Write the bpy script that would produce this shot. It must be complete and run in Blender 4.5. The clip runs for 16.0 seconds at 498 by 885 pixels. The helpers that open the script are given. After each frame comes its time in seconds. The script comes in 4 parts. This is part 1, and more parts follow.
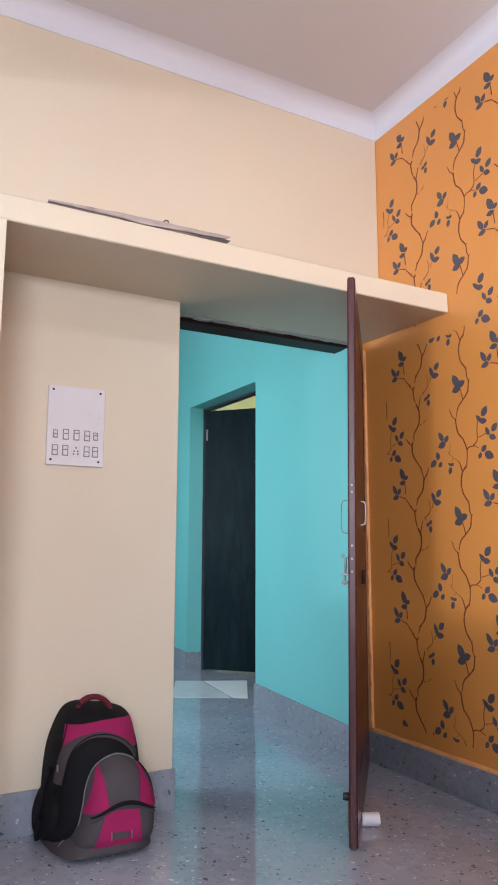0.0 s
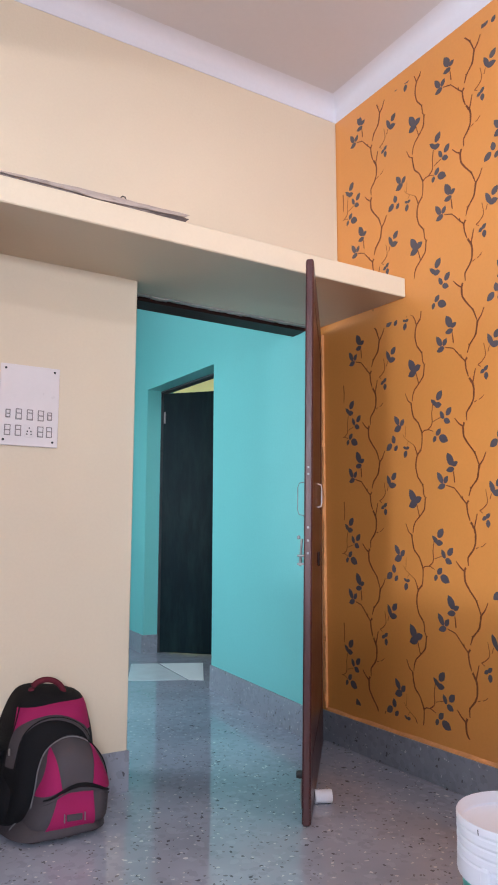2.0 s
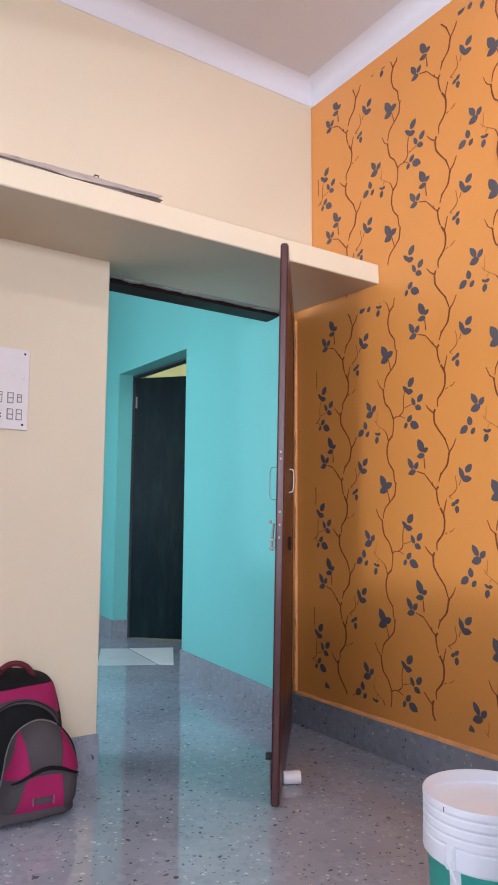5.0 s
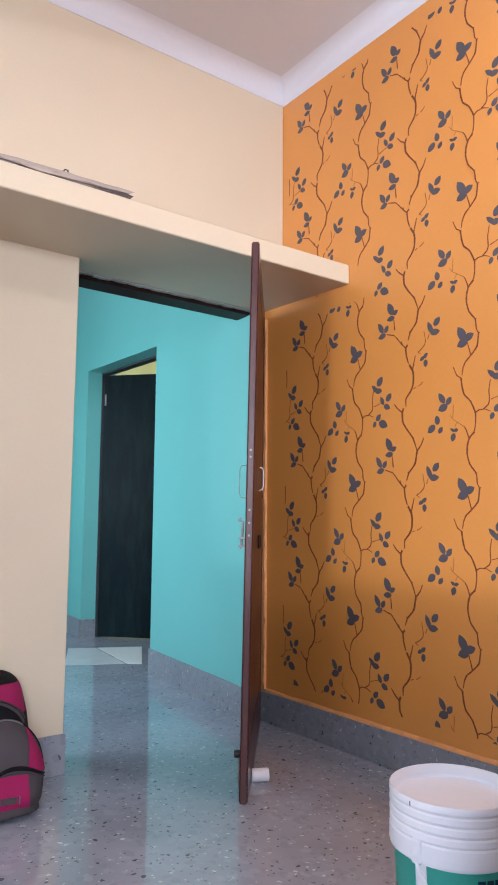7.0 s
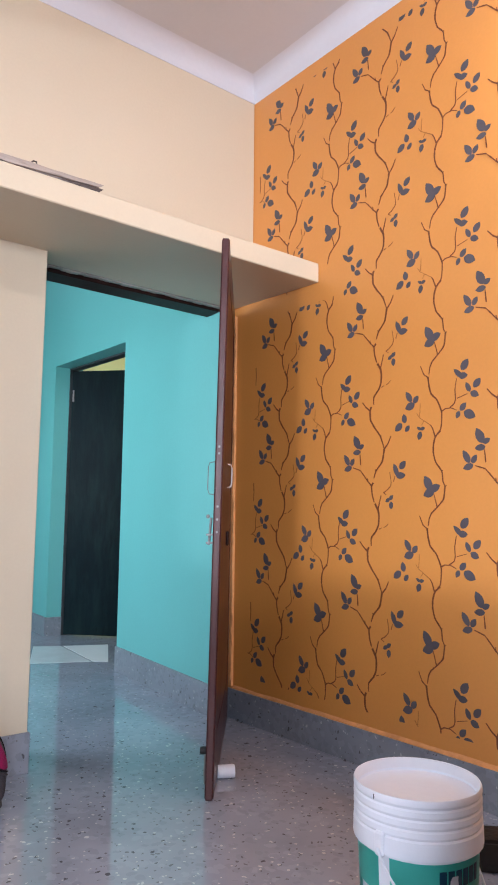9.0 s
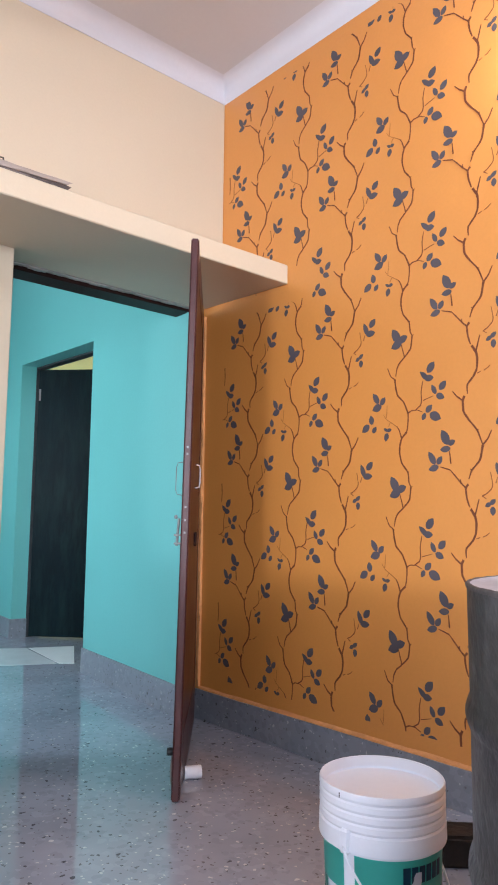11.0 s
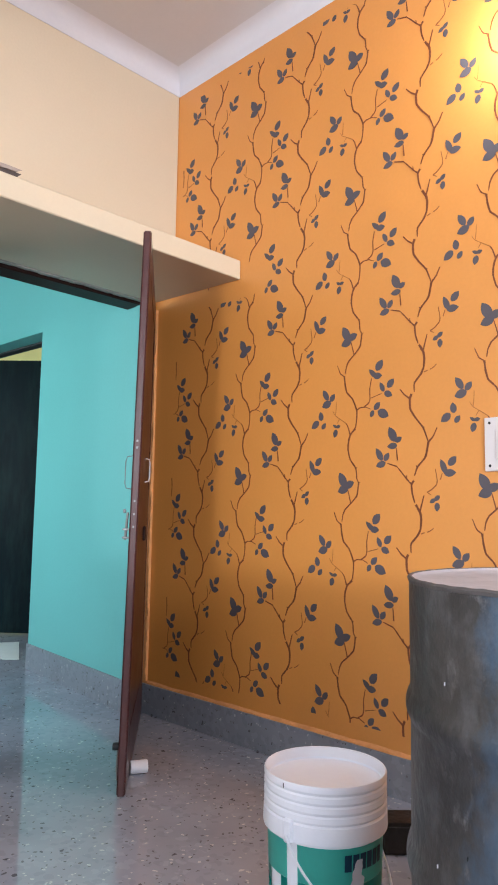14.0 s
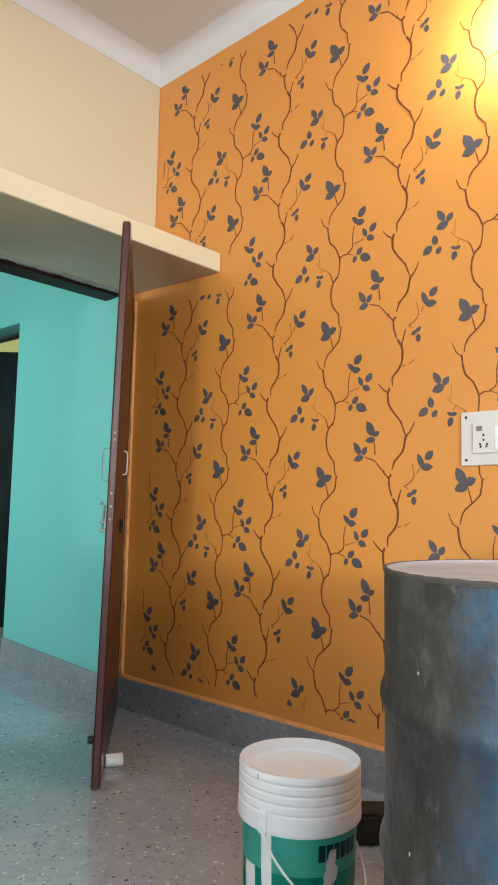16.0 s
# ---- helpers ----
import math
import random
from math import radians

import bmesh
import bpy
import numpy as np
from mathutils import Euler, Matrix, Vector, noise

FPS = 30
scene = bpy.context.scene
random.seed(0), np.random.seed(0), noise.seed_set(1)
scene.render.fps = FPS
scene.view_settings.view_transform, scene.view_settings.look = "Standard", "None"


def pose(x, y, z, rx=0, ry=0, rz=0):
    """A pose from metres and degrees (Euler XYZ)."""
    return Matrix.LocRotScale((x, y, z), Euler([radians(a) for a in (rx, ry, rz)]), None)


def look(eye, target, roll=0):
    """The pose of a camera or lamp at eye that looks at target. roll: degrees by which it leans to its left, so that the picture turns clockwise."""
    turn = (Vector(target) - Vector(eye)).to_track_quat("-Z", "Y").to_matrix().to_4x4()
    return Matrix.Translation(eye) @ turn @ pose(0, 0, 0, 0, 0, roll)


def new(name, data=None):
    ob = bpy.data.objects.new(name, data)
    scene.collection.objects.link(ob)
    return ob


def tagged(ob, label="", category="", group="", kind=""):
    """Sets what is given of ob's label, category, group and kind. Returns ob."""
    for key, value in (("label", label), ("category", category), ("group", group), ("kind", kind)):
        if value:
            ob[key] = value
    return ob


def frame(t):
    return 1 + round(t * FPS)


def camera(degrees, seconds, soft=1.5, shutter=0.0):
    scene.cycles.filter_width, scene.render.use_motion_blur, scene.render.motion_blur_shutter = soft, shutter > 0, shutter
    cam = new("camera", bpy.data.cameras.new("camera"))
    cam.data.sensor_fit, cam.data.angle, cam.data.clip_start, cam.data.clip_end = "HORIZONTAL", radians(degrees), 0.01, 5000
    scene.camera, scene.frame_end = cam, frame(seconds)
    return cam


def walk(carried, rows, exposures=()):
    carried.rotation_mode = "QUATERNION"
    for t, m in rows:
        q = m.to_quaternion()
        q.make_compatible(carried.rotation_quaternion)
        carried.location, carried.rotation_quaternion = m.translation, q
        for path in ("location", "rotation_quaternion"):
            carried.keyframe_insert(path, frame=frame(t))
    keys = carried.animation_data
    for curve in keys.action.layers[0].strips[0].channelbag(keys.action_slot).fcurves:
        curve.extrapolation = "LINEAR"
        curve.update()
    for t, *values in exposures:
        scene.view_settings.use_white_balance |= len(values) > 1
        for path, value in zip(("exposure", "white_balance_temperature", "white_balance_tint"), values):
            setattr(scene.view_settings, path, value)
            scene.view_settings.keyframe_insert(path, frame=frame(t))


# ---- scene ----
cam = camera(38.8, 16.0, soft=1.9)
# seconds, stops, kelvin, tint
EXPOSURES = [(0, -0.08, 5800, 11), (3, -0.06, 5780, 11), (9, -0.03, 5780, 10), (14.3, -0.09, 6040, 6), (14.8, -0.17, 6470, -3), (16, -0.19, 6520, -5)]
PATH = [
    (0, (-2.226, -2.752, 0.998), (-1.296, -1.008, 1.303), 0.1),
    (0.5, (-2.228, -2.744, 0.993), (-1.259, -1.019, 1.282), -0.1),
    (1, (-2.225, -2.741, 0.986), (-1.223, -1.033, 1.266), -0.0),
    (1.5, (-2.222, -2.74, 0.986), (-1.204, -1.04, 1.256), 0.0),
    (2, (-2.215, -2.744, 0.989), (-1.18, -1.052, 1.251), 0.1),
    (2.5, (-2.221, -2.739, 0.984), (-1.166, -1.061, 1.244), 0.2),
    (3, (-2.222, -2.737, 0.986), (-1.153, -1.065, 1.237), 0.3),
    (5.5, (-2.215, -2.738, 0.979), (-1.093, -1.097, 1.203), 0.5),
    (6, (-2.22, -2.738, 0.981), (-1.076, -1.114, 1.21), 0.6),
    (6.5, (-2.217, -2.739, 0.979), (-1.056, -1.127, 1.207), 0.5),
    (7, (-2.217, -2.738, 0.977), (-1.042, -1.135, 1.2), 0.4),
    (7.5, (-2.216, -2.736, 0.972), (-1.021, -1.149, 1.197), 0.4),
    (8, (-2.217, -2.741, 0.973), (-1.002, -1.167, 1.19), 0.5),
    (8.5, (-2.216, -2.741, 0.97), (-0.984, -1.181, 1.191), 0.6),
    (9, (-2.215, -2.739, 0.971), (-0.971, -1.189, 1.19), 0.6),
    (11.5, (-2.217, -2.743, 0.972), (-0.887, -1.266, 1.191), 0.5),
    (12, (-2.216, -2.744, 0.966), (-0.869, -1.281, 1.182), 0.4),
    (12.5, (-2.212, -2.75, 0.971), (-0.85, -1.301, 1.188), 0.6),
    (13, (-2.212, -2.75, 0.973), (-0.832, -1.317, 1.183), 0.8),
    (13.5, (-2.217, -2.748, 0.97), (-0.821, -1.331, 1.179), 0.8),
    (14, (-2.218, -2.75, 0.97), (-0.805, -1.35, 1.179), 0.9),
    (14.5, (-2.216, -2.746, 0.969), (-0.791, -1.359, 1.181), 1.0),
    (15, (-2.214, -2.749, 0.966), (-0.783, -1.368, 1.178), 1.0),
    (15.5, (-2.214, -2.75, 0.965), (-0.775, -1.377, 1.173), 1.1),
    (16, (-2.211, -2.749, 0.962), (-0.756, -1.39, 1.159), 1.2),
]
walk(cam, [(t, look(eye, target, roll)) for t, eye, target, roll in PATH], EXPOSURES)

# ---- light ----
world = bpy.data.worlds.new("sky_world")
scene.world = world
world.use_nodes = True
wn = world.node_tree
sky = wn.nodes.new("ShaderNodeTexSky")
sky.sky_type, sky.sun_disc, sky.sun_elevation, sky.sun_rotation = "NISHITA", False, radians(40), radians(250)
wn.nodes["Background"].inputs["Strength"].default_value = 0.12
wn.links.new(sky.outputs[0], wn.nodes["Background"].inputs["Color"])


def area(name, eye, target, sx, sy, watts, colour):
    d = bpy.data.lights.new(name, "AREA")
    d.shape, d.size, d.size_y, d.energy, d.color = "RECTANGLE", sx, sy, watts, colour
    ob = new(name, d)
    ob.matrix_world = look(eye, target)
    return ob


# daylight lamps at assumed, unseen windows of the room and the hall, and added fills
# Unseen strip lamp, sized for the door's and the sill's shadow edges.
area("sunlit_yard", (-10.0, -5.2, 1.10), (-0.68, -0.68, 1.2), 0.9, 0.18, 335, (0.98, 0.96, 1.0))
area("window_daylight", (-4.05, -2.0, 1.7), (0, -2.0, 1.5), 2.3, 1.3, 26, (0.90, 0.95, 1.0))
# Soft fill lamp at an opening added in the unseen south wall.
area("south_window_daylight", (-2.8, -4.85, 1.7), (-0.9, 0, 1.2), 2.0, 1.3, 92, (0.92, 0.95, 1.0))
# Assumed lamp, never in view; added for the shelf's shadow.
area("tube_light_glow", (-3.80, -1.65, 2.56), (0, -1.65, 1.75), 1.15, 0.03, 4, (0.96, 0.98, 1.0))
# Second fill, shining in from outside through the added south opening.
area("balcony_daylight", (-4.6, -9.0, 2.0), (-1.6, -1.0, 1.3), 2.0, 0.8, 260, (0.90, 0.94, 1.0))
area("hall_daylight", (-2.65, 1.9, 1.65), (0, 1.9, 1.5), 2.0, 1.3, 70, (0.92, 0.98, 1.0))
# Fill lamp placed inside the far room, which has no window.
area("far_room_daylight", (2.5, 3.0, 2.0), (0.5, 3.0, 2.4), 1.0, 1.0, 34, (1.0, 0.97, 0.8))
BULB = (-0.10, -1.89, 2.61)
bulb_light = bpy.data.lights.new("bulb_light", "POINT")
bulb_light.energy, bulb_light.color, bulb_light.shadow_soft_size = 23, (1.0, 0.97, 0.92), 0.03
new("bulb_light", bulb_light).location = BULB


# ---- materials ----
def material(name, colour, rough=0.6, metal=0.0, vary=0.06, scale=3.0, fine=60.0, bump=0.02, second=None, amount=0.0, spec=0.5, coat=0.0, stretch=None):
    """A surface with variation at a coarse and a fine scale, and a fine relief. second: a colour of stains."""
    m = bpy.data.materials.new(name)
    m.use_nodes = True
    nt = m.node_tree
    nd, ln = nt.nodes, nt.links
    b = nd["Principled BSDF"]
    co = nd.new("ShaderNodeTexCoord")
    n1, n2 = nd.new("ShaderNodeTexNoise"), nd.new("ShaderNodeTexNoise")
    n1.inputs["Scale"].default_value, n1.inputs["Detail"].default_value = scale, 5
    n2.inputs["Scale"].default_value, n2.inputs["Detail"].default_value = fine, 3
    where = co.outputs["Object"]
    if stretch:
        mp = nd.new("ShaderNodeMapping")
        mp.inputs["Scale"].default_value = stretch
        ln.new(where, mp.inputs["Vector"])
        where = mp.outputs["Vector"]
    for n in (n1, n2):
        ln.new(where, n.inputs["Vector"])
    lo, hi = [tuple(max(0, c * (1 + s * vary)) for c in colour) + (1,) for s in (-1, 1)]
    r = nd.new("ShaderNodeValToRGB")
    r.color_ramp.elements[0].position, r.color_ramp.elements[1].position = 0.3, 0.7
    r.color_ramp.elements[0].color, r.color_ramp.elements[1].color = lo, hi
    mix = nd.new("ShaderNodeMix")
    mix.data_type, mix.inputs["Factor"].default_value = "FLOAT", 0.3
    ln.new(n1.outputs["Fac"], mix.inputs["A"])
    ln.new(n2.outputs["Fac"], mix.inputs["B"])
    ln.new(mix.outputs["Result"], r.inputs["Fac"])
    last = r.outputs["Color"]
    if second:
        n3, r3, mx = nd.new("ShaderNodeTexNoise"), nd.new("ShaderNodeValToRGB"), nd.new("ShaderNodeMix")
        n3.inputs["Scale"].default_value, n3.inputs["Detail"].default_value, n3.inputs["Roughness"].default_value = scale * 1.7, 8, 0.65
        ln.new(where, n3.inputs["Vector"])
        r3.color_ramp.elements[0].position, r3.color_ramp.elements[1].position = 0.62 - 0.3 * amount, 0.72 - 0.1 * amount
        ln.new(n3.outputs["Fac"], r3.inputs["Fac"])
        mx.data_type = "RGBA"
        ln.new(r3.outputs["Color"], mx.inputs["Factor"])
        ln.new(last, mx.inputs["A"])
        mx.inputs["B"].default_value = (*second, 1)
        last = mx.outputs["Result"]
    ln.new(last, b.inputs["Base Color"])
    b.inputs["Roughness"].default_value, b.inputs["Metallic"].default_value = rough, metal
    b.inputs["Specular IOR Level"].default_value = spec
    b.inputs["Coat Weight"].default_value, b.inputs["Coat Roughness"].default_value = coat, 0.5
    rr = nd.new("ShaderNodeMapRange")
    rr.inputs["To Min"].default_value, rr.inputs["To Max"].default_value = max(0.03, rough - 0.08), min(1, rough + 0.08)
    ln.new(n1.outputs["Fac"], rr.inputs["Value"])
    ln.new(rr.outputs["Result"], b.inputs["Roughness"])
    if bump:
        bp = nd.new("ShaderNodeBump")
        bp.inputs["Strength"].default_value, bp.inputs["Distance"].default_value = 0.5, bump * 0.05
        ln.new(n2.outputs["Fac"], bp.inputs["Height"])
        ln.new(bp.outputs["Normal"], b.inputs["Normal"])
    return m


def terrazzo(name, base, rough, chips=0.75, pale=1.0):
    m = bpy.data.materials.new(name)
    m.use_nodes = True
    nt = m.node_tree
    nd, ln = nt.nodes, nt.links
    b = nd["Principled BSDF"]
    co = nd.new("ShaderNodeTexCoord")
    warp = nd.new("ShaderNodeTexNoise")
    warp.inputs["Scale"].default_value = 30
    ln.new(co.outputs["Object"], warp.inputs["Vector"])
    add = nd.new("ShaderNodeVectorMath")
    add.operation = "MULTIPLY_ADD"
    add.inputs[1].default_value = (0.035, 0.035, 0.035)
    ln.new(warp.outputs["Color"], add.inputs[0])
    ln.new(co.outputs["Object"], add.inputs[2])
    cloud = nd.new("ShaderNodeTexNoise")
    cloud.inputs["Scale"].default_value, cloud.inputs["Detail"].default_value = 2.2, 6
    ln.new(co.outputs["Object"], cloud.inputs["Vector"])
    r0 = nd.new("ShaderNodeValToRGB")
    r0.color_ramp.elements[0].position, r0.color_ramp.elements[1].position = 0.3, 0.7
    r0.color_ramp.elements[0].color = tuple(c * 0.8 for c in base) + (1,)
    r0.color_ramp.elements[1].color = tuple(c * 1.15 for c in base) + (1,)
    ln.new(cloud.outputs["Fac"], r0.inputs["Fac"])
    last = r0.outputs["Color"]
    # scale, share of the cells that hold a chip, reach of a chip in its cell, colour
    for sc, share, reach, col, seed in ((30, 0.30, 0.5, tuple(c * 1.22 for c in base), 0), (34, 0.28, 0.5, tuple(c * 0.72 for c in base), 2), (60, 0.03, 0.36, (0.06, 0.055, 0.06), 7), (95, 0.05, 0.4, (0.13, 0.12, 0.13), 3), (80, 0.05, 0.38, (0.72, 0.70, 0.70), 5), (40, 0.022, 0.30, (0.05, 0.045, 0.05), 9), (42, 0.022, 0.28, (0.78, 0.76, 0.76), 11)):
        off = nd.new("ShaderNodeVectorMath")
        off.operation = "ADD"
        off.inputs[1].default_value = (seed, seed * 1.7, seed * 0.6)
        ln.new(add.outputs[0], off.inputs[0])
        v = nd.new("ShaderNodeTexVoronoi")
        v.inputs["Scale"].default_value = sc
        ln.new(off.outputs[0], v.inputs["Vector"])
        sep = nd.new("ShaderNodeSeparateColor")
        ln.new(v.outputs["Color"], sep.inputs["Color"])
        a, c, mul = (nd.new("ShaderNodeMath") for _ in range(3))
        a.operation, c.operation, mul.operation = "LESS_THAN", "LESS_THAN", "MULTIPLY"
        a.inputs[1].default_value, c.inputs[1].default_value = share, reach
        ln.new(sep.outputs["Red"], a.inputs[0])
        ln.new(v.outputs["Distance"], c.inputs[0])
        ln.new(a.outputs[0], mul.inputs[0])
        ln.new(c.outputs[0], mul.inputs[1])
        weak = nd.new("ShaderNodeMath")
        weak.operation, weak.inputs[1].default_value = "MULTIPLY", chips * (0.45 if seed < 3 else pale if col[0] > 0.4 else 1.0)
        ln.new(mul.outputs[0], weak.inputs[0])
        mx = nd.new("ShaderNodeMix")
        mx.data_type = "RGBA"
        ln.new(weak.outputs[0], mx.inputs["Factor"])
        ln.new(last, mx.inputs["A"])
        mx.inputs["B"].default_value = (*col, 1)
        last = mx.outputs["Result"]
    ln.new(last, b.inputs["Base Color"])
    rr = nd.new("ShaderNodeMapRange")
    b.inputs["Specular IOR Level"].default_value = 0.5 if rough > 0.1 else 0.75
    rr.inputs["To Min"].default_value, rr.inputs["To Max"].default_value = rough * 0.7, rough * 1.5
    ln.new(cloud.outputs["Fac"], rr.inputs["Value"])
    ln.new(rr.outputs["Result"], b.inputs["Roughness"])
    return m


CREAM = material("cream_paint", (0.63, 0.523, 0.385), 0.55, vary=0.04, scale=1.6, fine=90, bump=0.02)
ORANGE = material("orange_paint", (0.655, 0.264, 0.054), 0.40, vary=0.06, scale=1.5, fine=80, bump=0.02, coat=0.5)
TEAL = material("teal_paint", (0.178, 0.495, 0.472), 0.42, vary=0.05, scale=1.4, fine=80, bump=0.02)
CORNICE = material("white_cornice_paint", (0.64, 0.62, 0.665), 0.7, vary=0.03, scale=1.2, fine=50, bump=0.02)
WHITE = material("white_ceiling_paint", (0.58, 0.55, 0.56), 0.7, vary=0.03, scale=1.2, fine=50, bump=0.02)
YELLOW = material("pale_yellow_paint", (0.75, 0.70, 0.36), 0.6, vary=0.04)
FLOOR = terrazzo("polished_terrazzo", (0.345, 0.356, 0.425), 0.05, 0.78, 0.8)
SKIRT = terrazzo("skirting_terrazzo", (0.235, 0.242, 0.278), 0.3, 0.9, 0.45)
# These two pale tones stand in for light falling on the hall floor.
PATCH_GREY = material("grey_light_patch", (0.62, 0.64, 0.67), 0.35, vary=0.1, scale=9)
PATCH_WHITE = material("white_light_patch", (0.88, 0.89, 0.91), 0.35, vary=0.06, scale=4)
MAROON = material("maroon_door_enamel", (0.062, 0.017, 0.017), 0.33, vary=0.2, scale=5, fine=120, bump=0.03)
FRAME_DARK = material("dark_frame_enamel", (0.026, 0.011, 0.009), 0.5, spec=0.12, vary=0.25, scale=6)
GREENBLACK = material("dark_green_enamel", (0.003, 0.009, 0.012), 0.5, spec=0.09, vary=0.3, scale=3, fine=40, bump=0.06, second=(0.008, 0.019, 0.020), amount=0.55, stretch=(2.2, 2.2, 0.45))
HALL_FRAME = material("worn_grey_frame_enamel", (0.040, 0.040, 0.043), 0.55, vary=0.3, scale=8, second=(0.012, 0.014, 0.016), amount=0.3)
PLASTER = material("rough_orange_plaster", (0.74, 0.33, 0.12), 0.85, vary=0.15, scale=14, bump=0.3)
GREYPLASTER = material("bare_grey_plaster", (0.42, 0.40, 0.36), 0.9, vary=0.2, scale=20, bump=0.3)
PALE_STEM = material("washed_out_stencil_paint", (0.40, 0.145, 0.032), 0.5, vary=0.15, scale=12, fine=150, bump=0.0)
LEAF_PAINT = material("slate_blue_stencil_paint", (0.083, 0.072, 0.086), 0.5, vary=0.12, scale=9, fine=150, bump=0.0)
STEM_PAINT = material("brown_stencil_paint", (0.165, 0.042, 0.016), 0.5, vary=0.18, scale=12, fine=150, bump=0.0)
TWIG_PAINT = material("faint_brown_stencil_paint", (0.26, 0.082, 0.022), 0.5, vary=0.15, scale=12, fine=150, bump=0.0)
PLASTIC = material("white_plastic", (0.80, 0.80, 0.87), 0.32, vary=0.03, scale=6)
PLATE = material("white_acrylic_plate", (0.66, 0.60, 0.60), 0.3, vary=0.03, scale=8)
PLATE_DARK = material("grey_moulding", (0.20, 0.17, 0.17), 0.4)
BLACK = material("black_rubber", (0.012, 0.012, 0.013), 0.6)
STEEL = material("dull_steel", (0.55, 0.53, 0.52), 0.3, metal=1.0, vary=0.1)
ZINC = material("dull_zinc", (0.26, 0.25, 0.245), 0.5, metal=0.5, vary=0.25, scale=30)
# Bluer than the bucket's plastic, to cancel the orange wall's warm bounce.
LID_COOLED = material("lid_plastic_cooled_for_bounce", (0.79, 0.82, 0.92), 0.35, vary=0.03, scale=6)
LABEL_TEAL = material("teal_label_film", (0.10, 0.58, 0.50), 0.3, vary=0.05, scale=7)
LABEL_DEEP = material("deep_green_label_film", (0.010, 0.33, 0.29), 0.3, vary=0.06, scale=7)
NAVY = material("navy_print", (0.014, 0.06, 0.11), 0.4)


def drum_paint():
    """Grey-brown weathered steel with run-down streaks, chalky scuffs and a ragged bluer tone on one side."""
    m = material("weathered_grey_drum_paint", (0.050, 0.047, 0.048), 0.45, metal=0.2, vary=0.38, scale=10, fine=70, bump=0.10, second=(0.098, 0.095, 0.10), amount=0.42, stretch=(1, 1, 0.75))
    nd, ln = m.node_tree.nodes, m.node_tree.links
    b = nd["Principled BSDF"]
    last = b.inputs["Base Color"].links[0].from_socket
    co = nd.new("ShaderNodeTexCoord")

    def cloud(scale, stretch, detail=8, rough=0.65):
        mp, n = nd.new("ShaderNodeMapping"), nd.new("ShaderNodeTexNoise")
        mp.inputs["Scale"].default_value = stretch
        ln.new(co.outputs["Object"], mp.inputs["Vector"])
        n.inputs["Scale"].default_value, n.inputs["Detail"].default_value, n.inputs["Roughness"].default_value = scale, detail, rough
        ln.new(mp.outputs["Vector"], n.inputs["Vector"])
        return n.outputs["Fac"]

    def lay(mask, lo, hi, colour, most):
        nonlocal last
        rg, mx = nd.new("ShaderNodeMapRange"), nd.new("ShaderNodeMix")
        rg.inputs["From Min"].default_value, rg.inputs["From Max"].default_value, rg.inputs["To Max"].default_value = lo, hi, most
        ln.new(mask, rg.inputs["Value"])
        mx.data_type = "RGBA"
        ln.new(rg.outputs["Result"], mx.inputs["Factor"])
        ln.new(last, mx.inputs["A"])
        mx.inputs["B"].default_value = (*colour, 1)
        last = mx.outputs["Result"]

    # bluer tone towards one side, in ragged patches
    dot = nd.new("ShaderNodeVectorMath")
    dot.operation = "DOT_PRODUCT"
    dot.inputs[1].default_value = (math.cos(radians(200)) / 0.2925, math.sin(radians(200)) / 0.2925, 0)
    ln.new(co.outputs["Object"], dot.inputs[0])
    add = nd.new("ShaderNodeMath")
    add.operation = "MULTIPLY_ADD"
    add.inputs[1].default_value = 0.9
    ln.new(cloud(7, (1, 1, 0.6)), add.inputs[0])
    ln.new(dot.outputs["Value"], add.inputs[2])
    lay(add.outputs[0], 1.22, 1.50, (0.062, 0.155, 0.28), 0.75)
    lay(cloud(30, (1, 1, 0.6), 6, 0.7), 0.58, 0.72, (0.24, 0.235, 0.245), 0.5)
    lay(cloud(20, (1, 1, 0.8), 8, 0.75), 0.66, 0.71, (0.03, 0.028, 0.028), 0.6)
    lay(cloud(13, (1, 1, 0.5), 6, 0.6), 0.63, 0.75, (0.30, 0.30, 0.32), 0.4)
    ln.new(last, b.inputs["Base Color"])
    return m


DRUM_STEEL = drum_paint()
DRUM_RIM = material("rusty_drum_rim", (0.09, 0.078, 0.076), 0.6, metal=0.2, vary=0.3, scale=20, bump=0.1)
DRUM_LID = material("whitewashed_drum_top", (0.46, 0.44, 0.48), 0.7, vary=0.2, scale=7, bump=0.1)
BAG_BLACK = material("black_nylon", (0.006, 0.0055, 0.007), 0.75, spec=0.2, vary=0.3, scale=12, fine=400, bump=0.15)
BAG_PINK = material("magenta_nylon", (0.30, 0.010, 0.085), 0.7, spec=0.25, vary=0.12, scale=10, fine=400, bump=0.15)
BAG_GREY = material("grey_nylon", (0.068, 0.056, 0.062), 0.75, spec=0.25, vary=0.12, scale=10, fine=400, bump=0.15)
BAG_LOOP = material("dark_red_webbing", (0.11, 0.012, 0.022), 0.7, spec=0.25, vary=0.15, scale=20, fine=300, bump=0.15)
BAG_PIPE = material("pale_grey_piping", (0.16, 0.145, 0.15), 0.6)
WOOD = material("dark_scrap_wood", (0.018, 0.013, 0.012), 0.8, vary=0.4, scale=14, bump=0.2)
# Dark tone doubles as shade under the strip; pale tone paints its lit face.
STICK = material("dusty_grey_brown_wood_and_shade", (0.085, 0.062, 0.056), 0.8, vary=0.4, scale=10, bump=0.3, second=(0.26, 0.21, 0.19), amount=0.4, stretch=(0.4, 1, 2))
